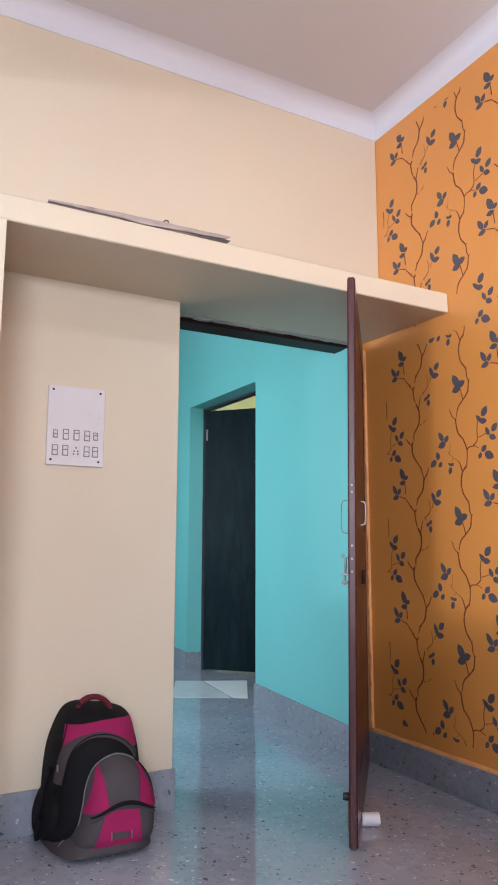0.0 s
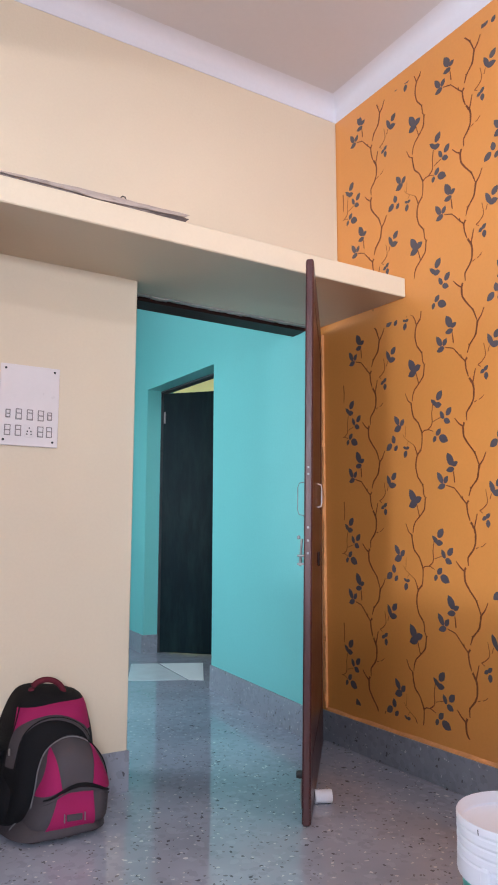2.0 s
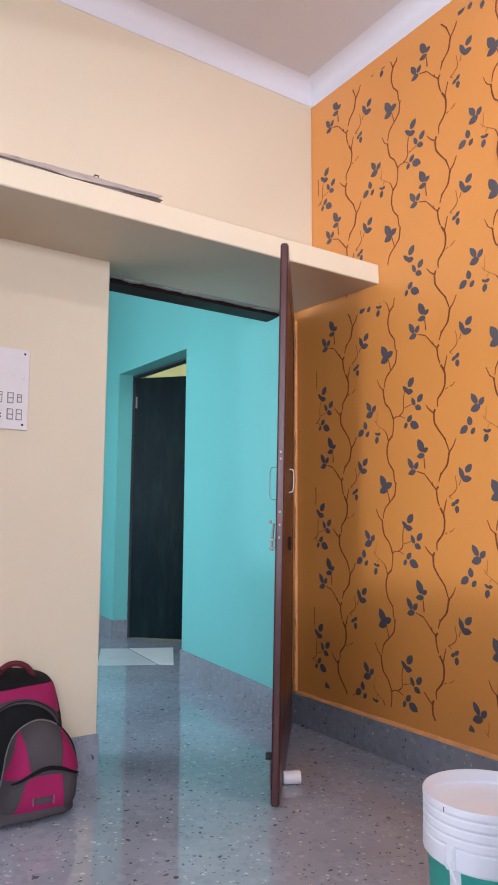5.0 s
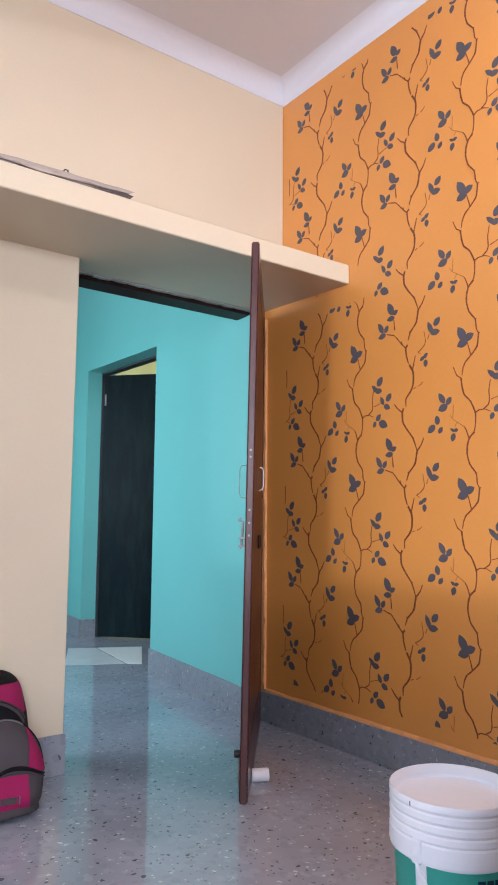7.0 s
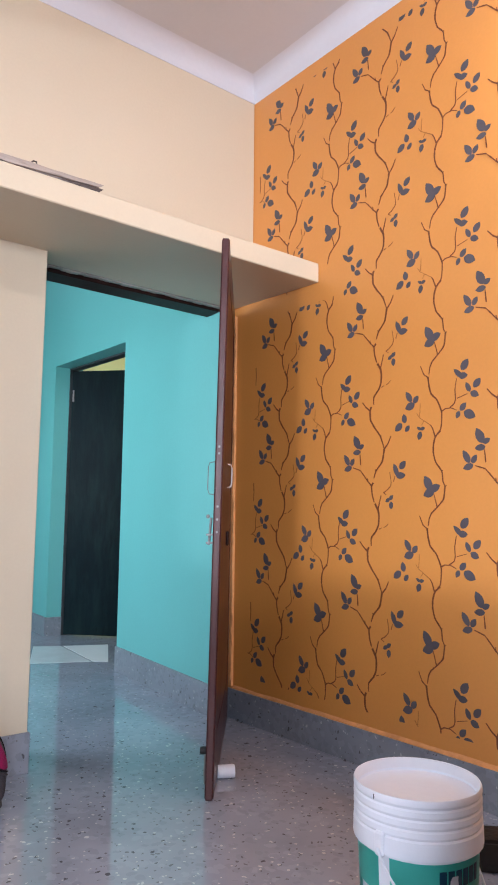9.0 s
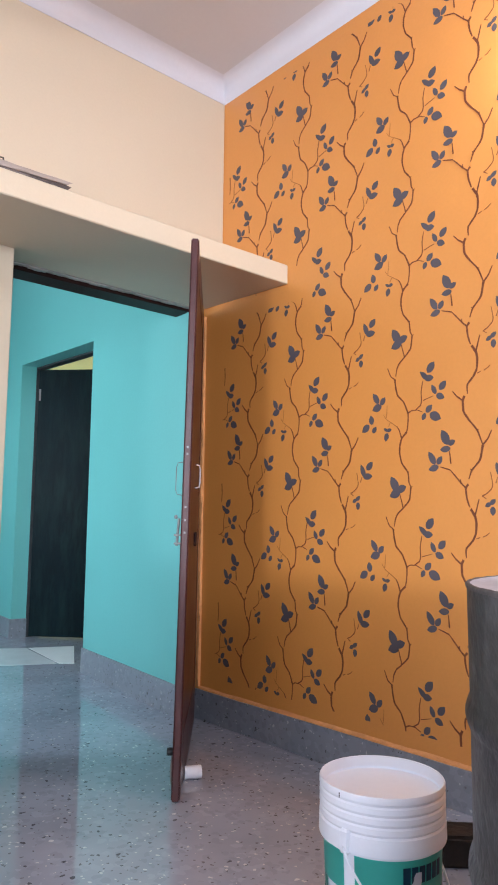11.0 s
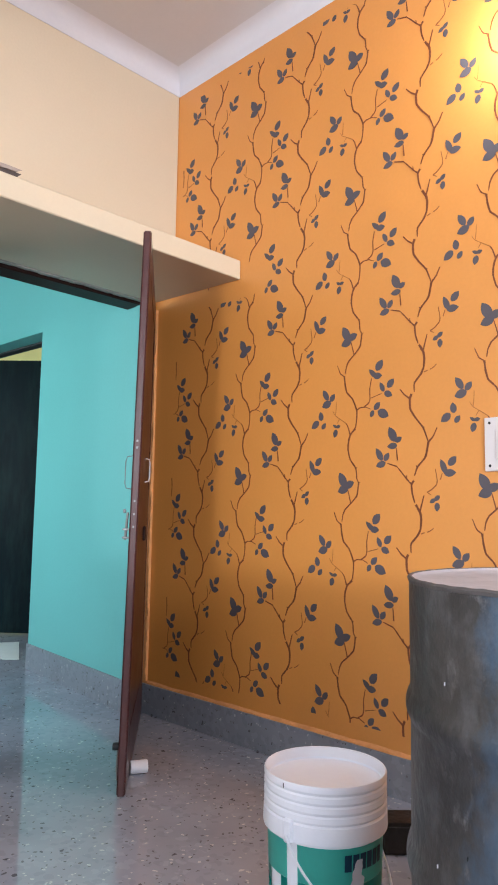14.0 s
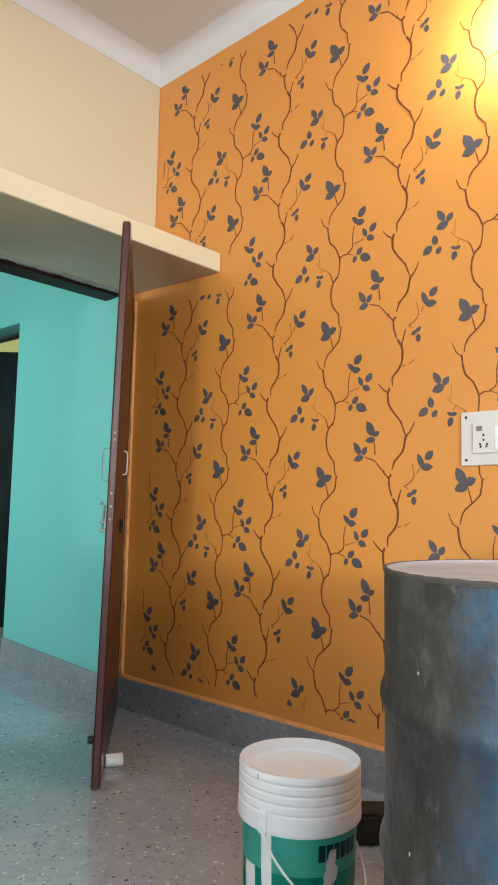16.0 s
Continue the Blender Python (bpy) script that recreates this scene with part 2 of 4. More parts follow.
LIT_DUSTY = material("lit_dusty_wood_face", (0.36, 0.29, 0.25), 0.85, vary=0.25, scale=12, bump=0.2, second=(0.16, 0.12, 0.10), amount=0.3, stretch=(0.3, 1, 2))
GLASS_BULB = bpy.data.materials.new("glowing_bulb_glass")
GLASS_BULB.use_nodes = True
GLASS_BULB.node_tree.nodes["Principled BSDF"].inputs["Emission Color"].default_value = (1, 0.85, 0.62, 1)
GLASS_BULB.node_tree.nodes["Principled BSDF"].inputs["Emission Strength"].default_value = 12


# ---- mesh tools ----
def mesh_of(bm, name, mat, smooth=False):
    me = bpy.data.meshes.new(name)
    bmesh.ops.recalc_face_normals(bm, faces=bm.faces)
    bm.to_mesh(me)
    bm.free()
    if smooth:
        for p in me.polygons:
            p.use_smooth = True
        me.set_sharp_from_angle(angle=radians(38))
    me.materials.append(mat)
    return me


def part(name, bm, mat, parent=None, label="", smooth=False):
    ob = new(name, mesh_of(bm, name, mat, smooth))
    if parent:
        ob.parent = parent
    return tagged(ob, label)


def thing(name, m, label, category, group="", kind=""):
    ob = new(name)
    ob.matrix_world = m
    ob.empty_display_size = 0.1
    return tagged(ob, label, category, group, kind)


def boxes(*spans, bevel=0.0, segs=1):
    """One bmesh of boxes, each (x0, x1, y0, y1, z0, z1)."""
    bm = bmesh.new()
    for x0, x1, y0, y1, z0, z1 in spans:
        c = bmesh.ops.create_cube(bm, size=1)["verts"]
        for v in c:
            v.co = Vector((x0 + (v.co.x + 0.5) * (x1 - x0), y0 + (v.co.y + 0.5) * (y1 - y0), z0 + (v.co.z + 0.5) * (z1 - z0)))
    if bevel:
        bmesh.ops.bevel(bm, geom=bm.edges[:], offset=bevel, segments=segs, affect="EDGES", clamp_overlap=True)
    return bm


def lathe(profile, steps=64, a0=0.0, a1=360.0):
    bm = bmesh.new()
    full = a1 - a0 >= 360
    rings = []
    for i in range(steps if full else steps + 1):
        a = radians(a0 + (a1 - a0) * i / steps)
        rings.append([bm.verts.new((r * math.cos(a), r * math.sin(a), z)) for r, z in profile])
    for i in range(steps):
        p, q = rings[i], rings[(i + 1) % len(rings)]
        for j in range(len(profile) - 1):
            bm.faces.new((p[j], q[j], q[j + 1], p[j + 1]))
    bmesh.ops.remove_doubles(bm, verts=bm.verts, dist=1e-5)
    return bm


def tube(points, radius, sides=8, bm=None):
    """A round bar along points; radius: one number or one for each point."""
    bm = bm or bmesh.new()
    pts = [Vector(p) for p in points]
    rings = []
    for i, p in enumerate(pts):
        d = (pts[min(i + 1, len(pts) - 1)] - pts[max(i - 1, 0)]).normalized()
        up = Vector((0, 0, 1)) if abs(d.z) < 0.9 else Vector((1, 0, 0))
        s = d.cross(up).normalized()
        t = s.cross(d)
        r = radius if isinstance(radius, (int, float)) else radius[i]
        rings.append([bm.verts.new(p + r * (math.cos(k * math.tau / sides) * s + math.sin(k * math.tau / sides) * t)) for k in range(sides)])
    for p, q in zip(rings, rings[1:]):
        for k in range(sides):
            bm.faces.new((p[k], p[(k + 1) % sides], q[(k + 1) % sides], q[k]))
    bm.faces.new(rings[0])
    bm.faces.new(rings[-1])
    return bm


def structure(name, bm, mat, label, category="wall", smooth=False):
    ob = part(name, bm, mat, None, "", smooth)
    return tagged(ob, label, category, kind="structure")


# ---- the room's shell ----
H, CEIL = 3.16, 3.255          # top of the wall colour, ceiling
SH_Y, SH_Z0, SH_Z1 = -0.482, 2.06, 2.15   # shelf front, underside, top
SOFFIT = 2.083                 # underside of the wall over the doorway
JAMB = -1.098                  # doorway's edge in the cream wall
PIER = -1.905
WY = 0.29                      # back of the front wall
WX = -3.9                      # west wall
SY = -4.7                      # south wall

structure("floor", boxes((WX - 0.2, 3.2, SY - 0.2, 5.2, -0.15, 0.0)), FLOOR, "polished grey terrazzo floor with dark and white chips", "floor")
structure("wall_north", boxes((PIER, JAMB, 0, WY, 0, SOFFIT - 0.001), (WX, 0.0, 0, WY, SOFFIT, H), bevel=0.004), CREAM, "cream painted plaster wall above and beside the doorway")
structure("wall_pier", boxes((WX, PIER, SH_Y, -0.001, 0, SH_Z0 - 0.001), (WX, PIER - 0.002, 0.0, WY, 0, SH_Z0), bevel=0.001), CREAM, "cream painted pier that carries the shelf end")
structure("wall_east", boxes((0.0, 0.2, SY, 0.19, 0, H)), ORANGE, "orange painted wall with stencilled brown branches and slate leaves")
# Unseen wall; sill height chosen to cast the shadow line on the orange wall.
structure("wall_west", boxes((WX - 0.2, WX, SY, -3.6, 0, H), (WX - 0.2, WX, -0.75, WY, 0, H), (WX - 0.2, WX, -3.6, -0.75, 0, 0.88), (WX - 0.2, WX, -3.6, -0.75, 2.45, H)), CREAM, "unseen cream painted wall with an assumed opening for light")
# Unseen wall; its opening is added only to let two fill lamps in.
structure("wall_south", boxes((WX - 0.2, -3.85, SY - 0.2, SY, 0, H), (-1.5, 0.2, SY - 0.2, SY, 0, H), (-3.85, -1.5, SY - 0.2, SY, 0, 1.0), (-3.85, -1.5, SY - 0.2, SY, 2.45, H)), CREAM, "unseen cream painted wall with an assumed opening for light")
structure("ceiling", boxes((WX - 0.2, 0.2, SY - 0.2, WY, CEIL, CEIL + 0.15)), WHITE, "white painted flat ceiling", "ceiling")


def cove(p, q, inward):
    """A white band at the wall's head that curves into the ceiling, from p to q along the wall."""
    bm = bmesh.new()
    prof = [(-0.2, H - 0.002), (0.0008, H - 0.002), (0.006, H + 0.03)]
    prof += [(0.006 + 0.075 * (1 - math.cos(a)), H + 0.03 + 0.065 * math.sin(a)) for a in [radians(15 * k) for k in range(1, 7)]]
    prof += [(0.081, CEIL + 0.02), (-0.2, CEIL + 0.02)]
    rows = []
    for e in (p, q):
        rows.append([bm.verts.new((e[0] + inward[0] * d, e[1] + inward[1] * d, z)) for d, z in prof])
    n = len(prof)
    for i in range(n):
        bm.faces.new((rows[0][i], rows[1][i], rows[1][(i + 1) % n], rows[0][(i + 1) % n]))
    bm.faces.new(rows[0])
    bm.faces.new(rows[1])
    return bm


structure("trim_north", cove((WX, 0), (0.0, 0), (0, -1)), CORNICE, "white curved cornice band along the ceiling", "cornice", True)
structure("trim_east", cove((0, SY), (0, 0.0), (-1, 0)), CORNICE, "white curved cornice band above the orange wall", "cornice", True)

# shelf slab over the niche and the doorway
shelf = boxes((WX, -0.001, SH_Y, 0.155, SH_Z0, SH_Z1), bevel=0.004)
for v in shelf.verts:
    if v.co.z < 2.1 and v.co.y > -0.1:
        v.co.z += SOFFIT - SH_Z0 - 0.004
structure("shelf_slab", shelf, CREAM, "cream painted concrete shelf slab over the doorway", "shelf")

# skirting of terrazzo
SK = 0.152
structure("baseboard_north", boxes((PIER, JAMB + 0.006, -0.012, -0.001, 0, SK), (JAMB + 0.0005, JAMB + 0.006, -0.001, WY, 0, SK), bevel=0.002), SKIRT, "grey terrazzo skirting under the cream wall", "skirting")
structure("baseboard_east", boxes((-0.012, -0.0005, SY, 0.164, 0, SK - 0.010), bevel=0.002), SKIRT, "grey terrazzo skirting under the orange wall", "skirting")
edge = bmesh.new()
rows = []
for k in range(161):
    y = 0.125 + (SY - 0.125) * k / 160
    top = SK + 0.006 + 0.004 * noise.noise((y * 7, 0, 0)) + 0.002 * noise.noise((y * 30, 4, 0))
    low = SK - 0.0085 + 0.002 * noise.noise((y * 19, 8, 0))
    out = 0.010 + 0.002 * noise.noise((y * 12, 2, 5))
    rows.append([edge.verts.new(c) for c in ((-0.0008, y, top), (-out * 0.6, y, top - 0.006), (-out, y, low + 0.003), (-out, y, low), (-0.0008, y, low))])
for p, q in zip(rows, rows[1:]):
    for i in range(5):
        edge.faces.new((p[i], p[(i + 1) % 5], q[(i + 1) % 5], q[i]))
structure("trim_skirting", edge, PLASTER, "rough light orange plaster edge above the skirting", "plaster edge", True)
structure("baseboard_pier", boxes((WX, PIER + 0.001, SH_Y - 0.012, SH_Y - 0.001, 0, SK), bevel=0.002), SKIRT, "grey terrazzo skirting round the pier", "skirting")

# door frame of the doorway
structure("door_frame", boxes((JAMB - 0.0, JAMB + 0.04, 0.185, 0.28, SK + 0.002, 2.06), (-0.050, -0.002, 0.166, 0.184, 0.0, 2.06), (JAMB, -0.064, 0.192, 0.314, 2.06, SOFFIT - 0.001), (-0.12, -0.003, 0.1866, 0.1915, 2.0605, SOFFIT - 0.0015), bevel=0.003), FRAME_DARK, "dark brown enamelled wooden door frame", "door frame")
rim = bmesh.new()
rng = random.Random(4)
n = 60
for k in range(n):
    z0, z1 = SK + 0.004 + (2.03 - SK) * k / n, SK + 0.004 + (2.03 - SK) * (k + 1) / n
    w0, w1 = (0.012 + 0.010 * noise.noise((0, k * 0.35, 3)) + 0.004 * rng.random() for _ in range(2))
    c = bmesh.ops.create_cube(rim, size=1)["verts"]
    for v in c:
        w = w0
        v.co = Vector((-0.001 - (0.5 - v.co.x) * w, 0.126 + (v.co.y + 0.5) * (0.040 + w), z0 + (v.co.z + 0.5) * (z1 - z0 + 0.0005)))
structure("trim_door", rim, PLASTER, "rough orange plaster edge beside the door frame", "plaster edge")
rim = bmesh.new()
for k in range(40):
    x0 = JAMB + (0 - JAMB) * k / 40
    d = 0.006 + 0.006 * noise.noise((k * 0.4, 1, 0)) + 0.003 * rng.random()
    c = bmesh.ops.create_cube(rim, size=1)["verts"]
    for v in c:
        v.co = Vector((x0 + (v.co.x + 0.5) * (0.0275), 0.16 + (v.co.y + 0.5) * 0.026, SOFFIT - 0.0005 - (0.5 - v.co.z) * d))
structure("trim_lintel", rim, GREYPLASTER, "bare grey mortar line above the door frame", "mortar line")

# ---- the teal hall beyond ----
TA, TB, TC, TD = (-0.074, 0.188), (0.071, 1.46), (0.236, 2.985), (0.42, 4.7)   # face of the hall's east wall
T1, T2 = 2.168, 2.272         # head of its recess


def slab(corners, z0s, z1s):
    """An upright block over a plan outline, with its own bottom and top height at each corner."""
    bm = bmesh.new()
    lo = [bm.verts.new((x, y, z)) for (x, y), z in zip(corners, z0s)]
    hi = [bm.verts.new((x, y, z)) for (x, y), z in zip(corners, z1s)]
    bm.faces.new(lo)
    bm.faces.new(hi)
    for i in range(len(lo)):
        j = (i + 1) % len(lo)
        bm.faces.new((lo[i], lo[j], hi[j], hi[i]))
    return bm


def joined(*bms):
    out = bmesh.new()
    for b in bms:
        me = bpy.data.meshes.new("scratch")
        b.to_mesh(me)
        b.free()
        out.from_mesh(me)
        bpy.data.meshes.remove(me)
    return out


def back(p, d=0.24):
    return (p[0] + d * 0.994, p[1] - d * 0.107)


HC = 3.2
structure("wall_hall_east", joined(
    slab([TA, TB, back(TB), back(TA)], [0] * 4, [HC] * 4),
    slab([(-0.0795, 0.140), (TA[0], TA[1] - 0.0005), (-0.055, 0.1872)], [0] * 3, [2.06] * 3),
    slab([TC, TD, back(TD), back(TC)], [0] * 4, [HC] * 4),
    slab([TB, TC, back(TC), back(TB)], [T1, T2, T2, T1], [HC] * 4)), TEAL, "teal painted hall wall with a door recess")
structure("wall_hall_south", boxes((-2.6, JAMB - 0.001, WY + 0.001, WY + 0.02, 0, HC), (JAMB, -0.063, WY + 0.001, WY + 0.02, SOFFIT + 0.004, HC)), TEAL, "teal painted wall beside the doorway")
structure("wall_hall_west", boxes((-2.8, -2.6, WY, 0.8, 0, HC), (-2.8, -2.6, 3.0, 4.8, 0, HC), (-2.8, -2.6, 0.8, 3.0, 0, 0.95), (-2.8, -2.6, 0.8, 3.0, 2.35, HC)), TEAL, "teal painted hall wall with a window opening")
structure("wall_hall_north", boxes((-2.8, 3.0, 4.7, 4.9, 0, HC)), TEAL, "teal painted end wall of the hall")
structure("ceiling_hall", boxes((-2.8, 3.0, WY + 0.001, 4.9, HC, HC + 0.15)), WHITE, "white painted hall ceiling", "ceiling")
structure("wall_far_room", boxes((2.6, 2.8, 0.2, 4.7, 0, HC), (0.3, 2.6, 0.2, 0.4, 0, HC), (0.72, 2.6, 4.5, 4.69, 0, HC)), YELLOW, "pale yellow wall of the room beyond the dark door")


def skirt_run(p, q):
    nx, ny = -0.994, 0.107
    return slab([p, q, (q[0] + nx * 0.012, q[1] + ny * 0.012), (p[0] + nx * 0.012, p[1] + ny * 0.012)], [0] * 4, [SK] * 4)


structure("baseboard_hall", joined(skirt_run((-0.0792, 0.143), TB), skirt_run(TC, TD), slab([TC, (TC[0] - 0.011, TC[1] - 0.012), (TC[0] + 0.16, TC[1] - 0.03), (TC[0] + 0.16, TC[1] - 0.018)], [0] * 4, [SK] * 4)), SKIRT, "grey terrazzo skirting along the teal wall", "skirting")
# Thin pale slabs paint a patch of light on the hall floor.
structure("threshold", slab([(-0.3, 1.975), (0.065, 1.80), (0.15, 2.48), (-0.03, 2.58)], [0.0005] * 4, [0.002] * 4), PATCH_GREY, "pale grey slab painting a patch of light before the dark door", "threshold")
structure("threshold_white", slab([(0.075, 1.795), (0.155, 1.725), (0.47, 2.33), (0.16, 2.475)], [0.0005] * 4, [0.002] * 4), PATCH_WHITE, "white slab painting the brightest patch of light at the dark door", "threshold")

# dark frame and the dark green door, ajar, in the recess
FA, FB = back(TC, 0.125), back(TB, 0.125)
FA2, FB2 = back(TC, 0.19), back(TB, 0.19)


def toward(p, q, d):
    l = math.hypot(q[0] - p[0], q[1] - p[1])
    return (p[0] + (q[0] - p[0]) * d / l, p[1] + (q[1] - p[1]) * d / l)


structure("door_frame_hall", joined(
    slab([FA, toward(FA, FB, 0.016), toward(FA2, FB2, 0.016), FA2], [0.0] * 4, [T2 - 0.003] * 4),
    slab([toward(FB, FA, 0.06), FB, FB2, toward(FB2, FA2, 0.06)], [0.0] * 4, [T1 - 0.003] * 4),
    slab([toward(FA, FB, 0.016), toward(FB, FA, 0.06), toward(FB2, FA2, 0.06), toward(FA2, FB2, 0.016)], [T2 - 0.018, T1 - 0.018, T1 - 0.018, T2 - 0.018], [T2 - 0.006, T1 - 0.004, T1 - 0.004, T2 - 0.006])), HALL_FRAME, "dark enamelled door frame in the recess", "door frame")
hx, hy = toward(back(TC, 0.13), back(TB, 0.13), 0.017)
hall_door = thing("hall_door", pose(hx + 0.012, hy - 0.02, 0.012, 0, 0, -48), "dark green-black enamelled door standing ajar", "door")
part("door_leaf", boxes((0, 1.0, -0.018, 0.018, 0, 2.228), bevel=0.003), GREENBLACK, hall_door)
part("hinge_plate", boxes((0.01, 0.025, -0.028, -0.0235, 1.96, 2.06)), PLATE_DARK, hall_door, "small worn grey hinge")
hook = thing("ceiling_lamp", pose(1.15, 2.5, 2.9), "small brown pendant fitting in the far room", "lamp")
part("cap", lathe([(0, 0.05), (0.05, 0.05), (0.05, 0.0), (0.03, -0.03), (0, -0.03)], 20), MAROON, hook)
part("rod", tube([(0, 0, 0.05), (0, 0, 0.3)], 0.008), MAROON, hook)

# ---- the maroon door, standing open ----
HINGE, NEAR = Vector((-0.026, 0.140)), Vector((-0.681, -0.676))
leaf_w = (NEAR - HINGE).length
turn = math.degrees(math.atan2(NEAR.y - HINGE.y, NEAR.x - HINGE.x))
door = thing("door", pose(HINGE.x, HINGE.y, 0.004, 0, 0, turn), "maroon enamelled wooden door standing open", "door")
LH = 2.026
part("door_leaf", boxes((0, leaf_w, -0.0115, 0.0115, 0, LH), bevel=0.002), MAROON, door)
for s in (-1, 1):
    y0, y1 = sorted((s * 0.0117, s * 0.0150))
    for x0, x1, z0, z1 in ((0.02, leaf_w - 0.004, LH - 0.13, LH - 0.004), (0.02, leaf_w - 0.004, 0.004, 0.2), (0.02, leaf_w - 0.004, 0.95, 1.09)):
        part("rail", boxes((x0 + 0.1, x1 - 0.1, y0, y1, z0, z1), bevel=0.002), MAROON, door)
    for x0, x1 in ((0.02, 0.12), (leaf_w - 0.102, leaf_w - 0.002)):
        part("stile", boxes((x0, x1 - 0.0005, y0, y1, 0.004, LH - 0.004), bevel=0.002), MAROON, door)


def pull(side, z0, z1, x, r, mat, reach=0.035):
    s = side * 0.015
    pts = [(x, s, z0), (x, s + side * reach * 0.8, z0 + 0.004), (x, s + side * reach, z0 + 0.02), (x, s + side * reach, z1 - 0.02), (x, s + side * reach * 0.8, z1 - 0.004), (x, s, z1)]
    return tube(pts, r, 8)


part("pull_handle", pull(-1, 1.06, 1.185, leaf_w - 0.07, 0.0018, STEEL, 0.028), ZINC, door, "thin steel pull handle", True)
part("pull_handle", pull(1, 1.105, 1.205, leaf_w - 0.45, 0.003, PLASTIC, 0.018), PLATE, door, "bright curved pull handle", True)
bolt = part("tower_bolt", tube([(leaf_w - 0.06, -0.032, 0.875), (leaf_w - 0.06, -0.026, 0.975)], 0.005), ZINC, door, "steel tower bolt", True)
part("knob", lathe([(0, 0.008), (0.005, 0.006), (0.007, 0), (0.005, -0.006), (0, -0.008)], 16), ZINC, bolt, "", True).location = (leaf_w - 0.06, -0.038, 0.98)
for z in (0.88, 0.91):
    part("staple", boxes((leaf_w - 0.075, leaf_w - 0.045, -0.042, -0.0152, z, z + 0.007), bevel=0.001), ZINC, bolt)
for z in (0.92, 0.965, 1.012, 1.205, 1.23):
    part("screw", boxes((leaf_w, leaf_w + 0.002, -0.004, 0.003, z, z + 0.008), bevel=0.0008), ZINC, door)
part("lock_plate", boxes((leaf_w - 0.5, leaf_w - 0.44, 0.0152, 0.026, 0.86, 0.92), bevel=0.004), FRAME_DARK, door, "dark rusty lock plate")
part("door_stopper", lathe([(0, 0.0), (0.012, 0.0), (0.014, 0.012), (0.012, 0.024), (0, 0.024)], 16), BLACK, door, "black rubber door stopper", True).matrix_local = pose(leaf_w - 0.06, -0.0152, 0.15, 90)
part("stopper_rod", tube([(leaf_w - 0.06, -0.02, 0.14), (leaf_w - 0.06, -0.022, 0.07), (leaf_w - 0.06, -0.018, 0.035)], 0.004), ZINC, door, "", True)

# the leaf is bent towards its foot so that its free edge fits the camera's view
for ob in door.children_recursive:
    m = ob.matrix_basis.copy()
    back_m = m.inverted()
    for v in ob.data.vertices:
        p = m @ v.co
        p.y -= 0.032 * (1 - p.z / LH) * (0.4 + 0.6 * p.x / leaf_w)
        v.co = back_m @ p

roll = thing("plastic_pipe_offcut", pose(-0.518, -0.506, 0.0242, 0, 90, -28) @ Matrix.Scale(0.9, 4), "short white plastic pipe lying behind the door", "pipe offcut")
part("pipe", lathe([(0.0225, -0.036), (0.026, -0.036), (0.0265, -0.034), (0.0265, 0.034), (0.025, 0.036), (0.0225, 0.036), (0.0225, -0.036)], 28), PLASTIC, roll, "", True)

# ---- paint bucket ----
BR = 0.148
bucket = thing("paint_bucket", pose(-0.898, -1.702, 0) @ Matrix.Diagonal((0.93, 0.93, 1.11, 1)), "white plastic paint bucket with a torn green label, its top filled by a disc", "bucket")
prof = [(0.0, 0.006), (0.118, 0.006), (0.122, 0.0), (0.126, 0.002), (0.1384, 0.2625)]
prof += [(BR + 0.001, 0.264), (BR + 0.002, 0.268), (BR + 0.001, 0.296), (BR - 0.003, 0.299)]
for z in (0.301, 0.319, 0.337):
    prof += [(BR - 0.001, z + 0.001), (BR + 0.0005, z + 0.003), (BR, z + 0.0125), (BR - 0.003, z + 0.0155)]
prof += [(BR - 0.002, 0.3555), (BR + 0.0005, 0.358), (BR + 0.0005, 0.367), (BR - 0.0015, 0.370), (BR - 0.0035, 0.3695), (BR - 0.005, 0.364), (BR - 0.008, 0.33), (0.128, 0.02), (0.12, 0.012), (0.0, 0.012)]
part("shell", lathe(prof, 72), PLASTIC, bucket, "", True)


def wrap(a0, a1, z0, z1, out, jag=0.0, seed=0, steps=24):
    """A film on the bucket's side between two angles and heights."""
    bm = bmesh.new()
    rr = random.Random(seed)
    lo, hi = [], []
    for i in range(steps + 1):
        a = radians(a0 + (a1 - a0) * i / steps)
        for row, z in ((lo, z0 + jag * rr.uniform(-1, 1)), (hi, z1 + jag * rr.uniform(-1, 1))):
            r = 0.126 + 0.011 * z / 0.232 + out
            row.append(bm.verts.new((r * math.cos(a), r * math.sin(a), z)))
    for i in range(steps):
        bm.faces.new((lo[i], lo[i + 1], hi[i + 1], hi[i]))
    bmesh.ops.solidify(bm, geom=bm.faces[:], thickness=0.0006)
    return bm


# angles: 218 degrees looks at the camera
# Disc fills the top so that the inside stays bright.
part("lid", lathe([(0, 0.346), (0.10, 0.3465), (0.1385, 0.346), (0.1405, 0.350), (0.1405, 0.342), (0.13, 0.340), (0, 0.340)], 64), LID_COOLED, bucket, "white disc below the rim, tinted cool against warm light", True)
part("label_band", wrap(-168, 180, 0.190, 0.258, 0.0012, steps=64), LABEL_TEAL, bucket, "bright teal label film", True)
part("label_lower", wrap(171, 180, 0.03, 0.1898, 0.0012, steps=4), LABEL_DEEP, bucket, "deep green label film", True)
part("label_lower", wrap(192, 512, 0.03, 0.1898, 0.0012, steps=64), LABEL_DEEP, bucket, "deep green label film", True)
tear = bmesh.new()
rr, edge = random.Random(21), []
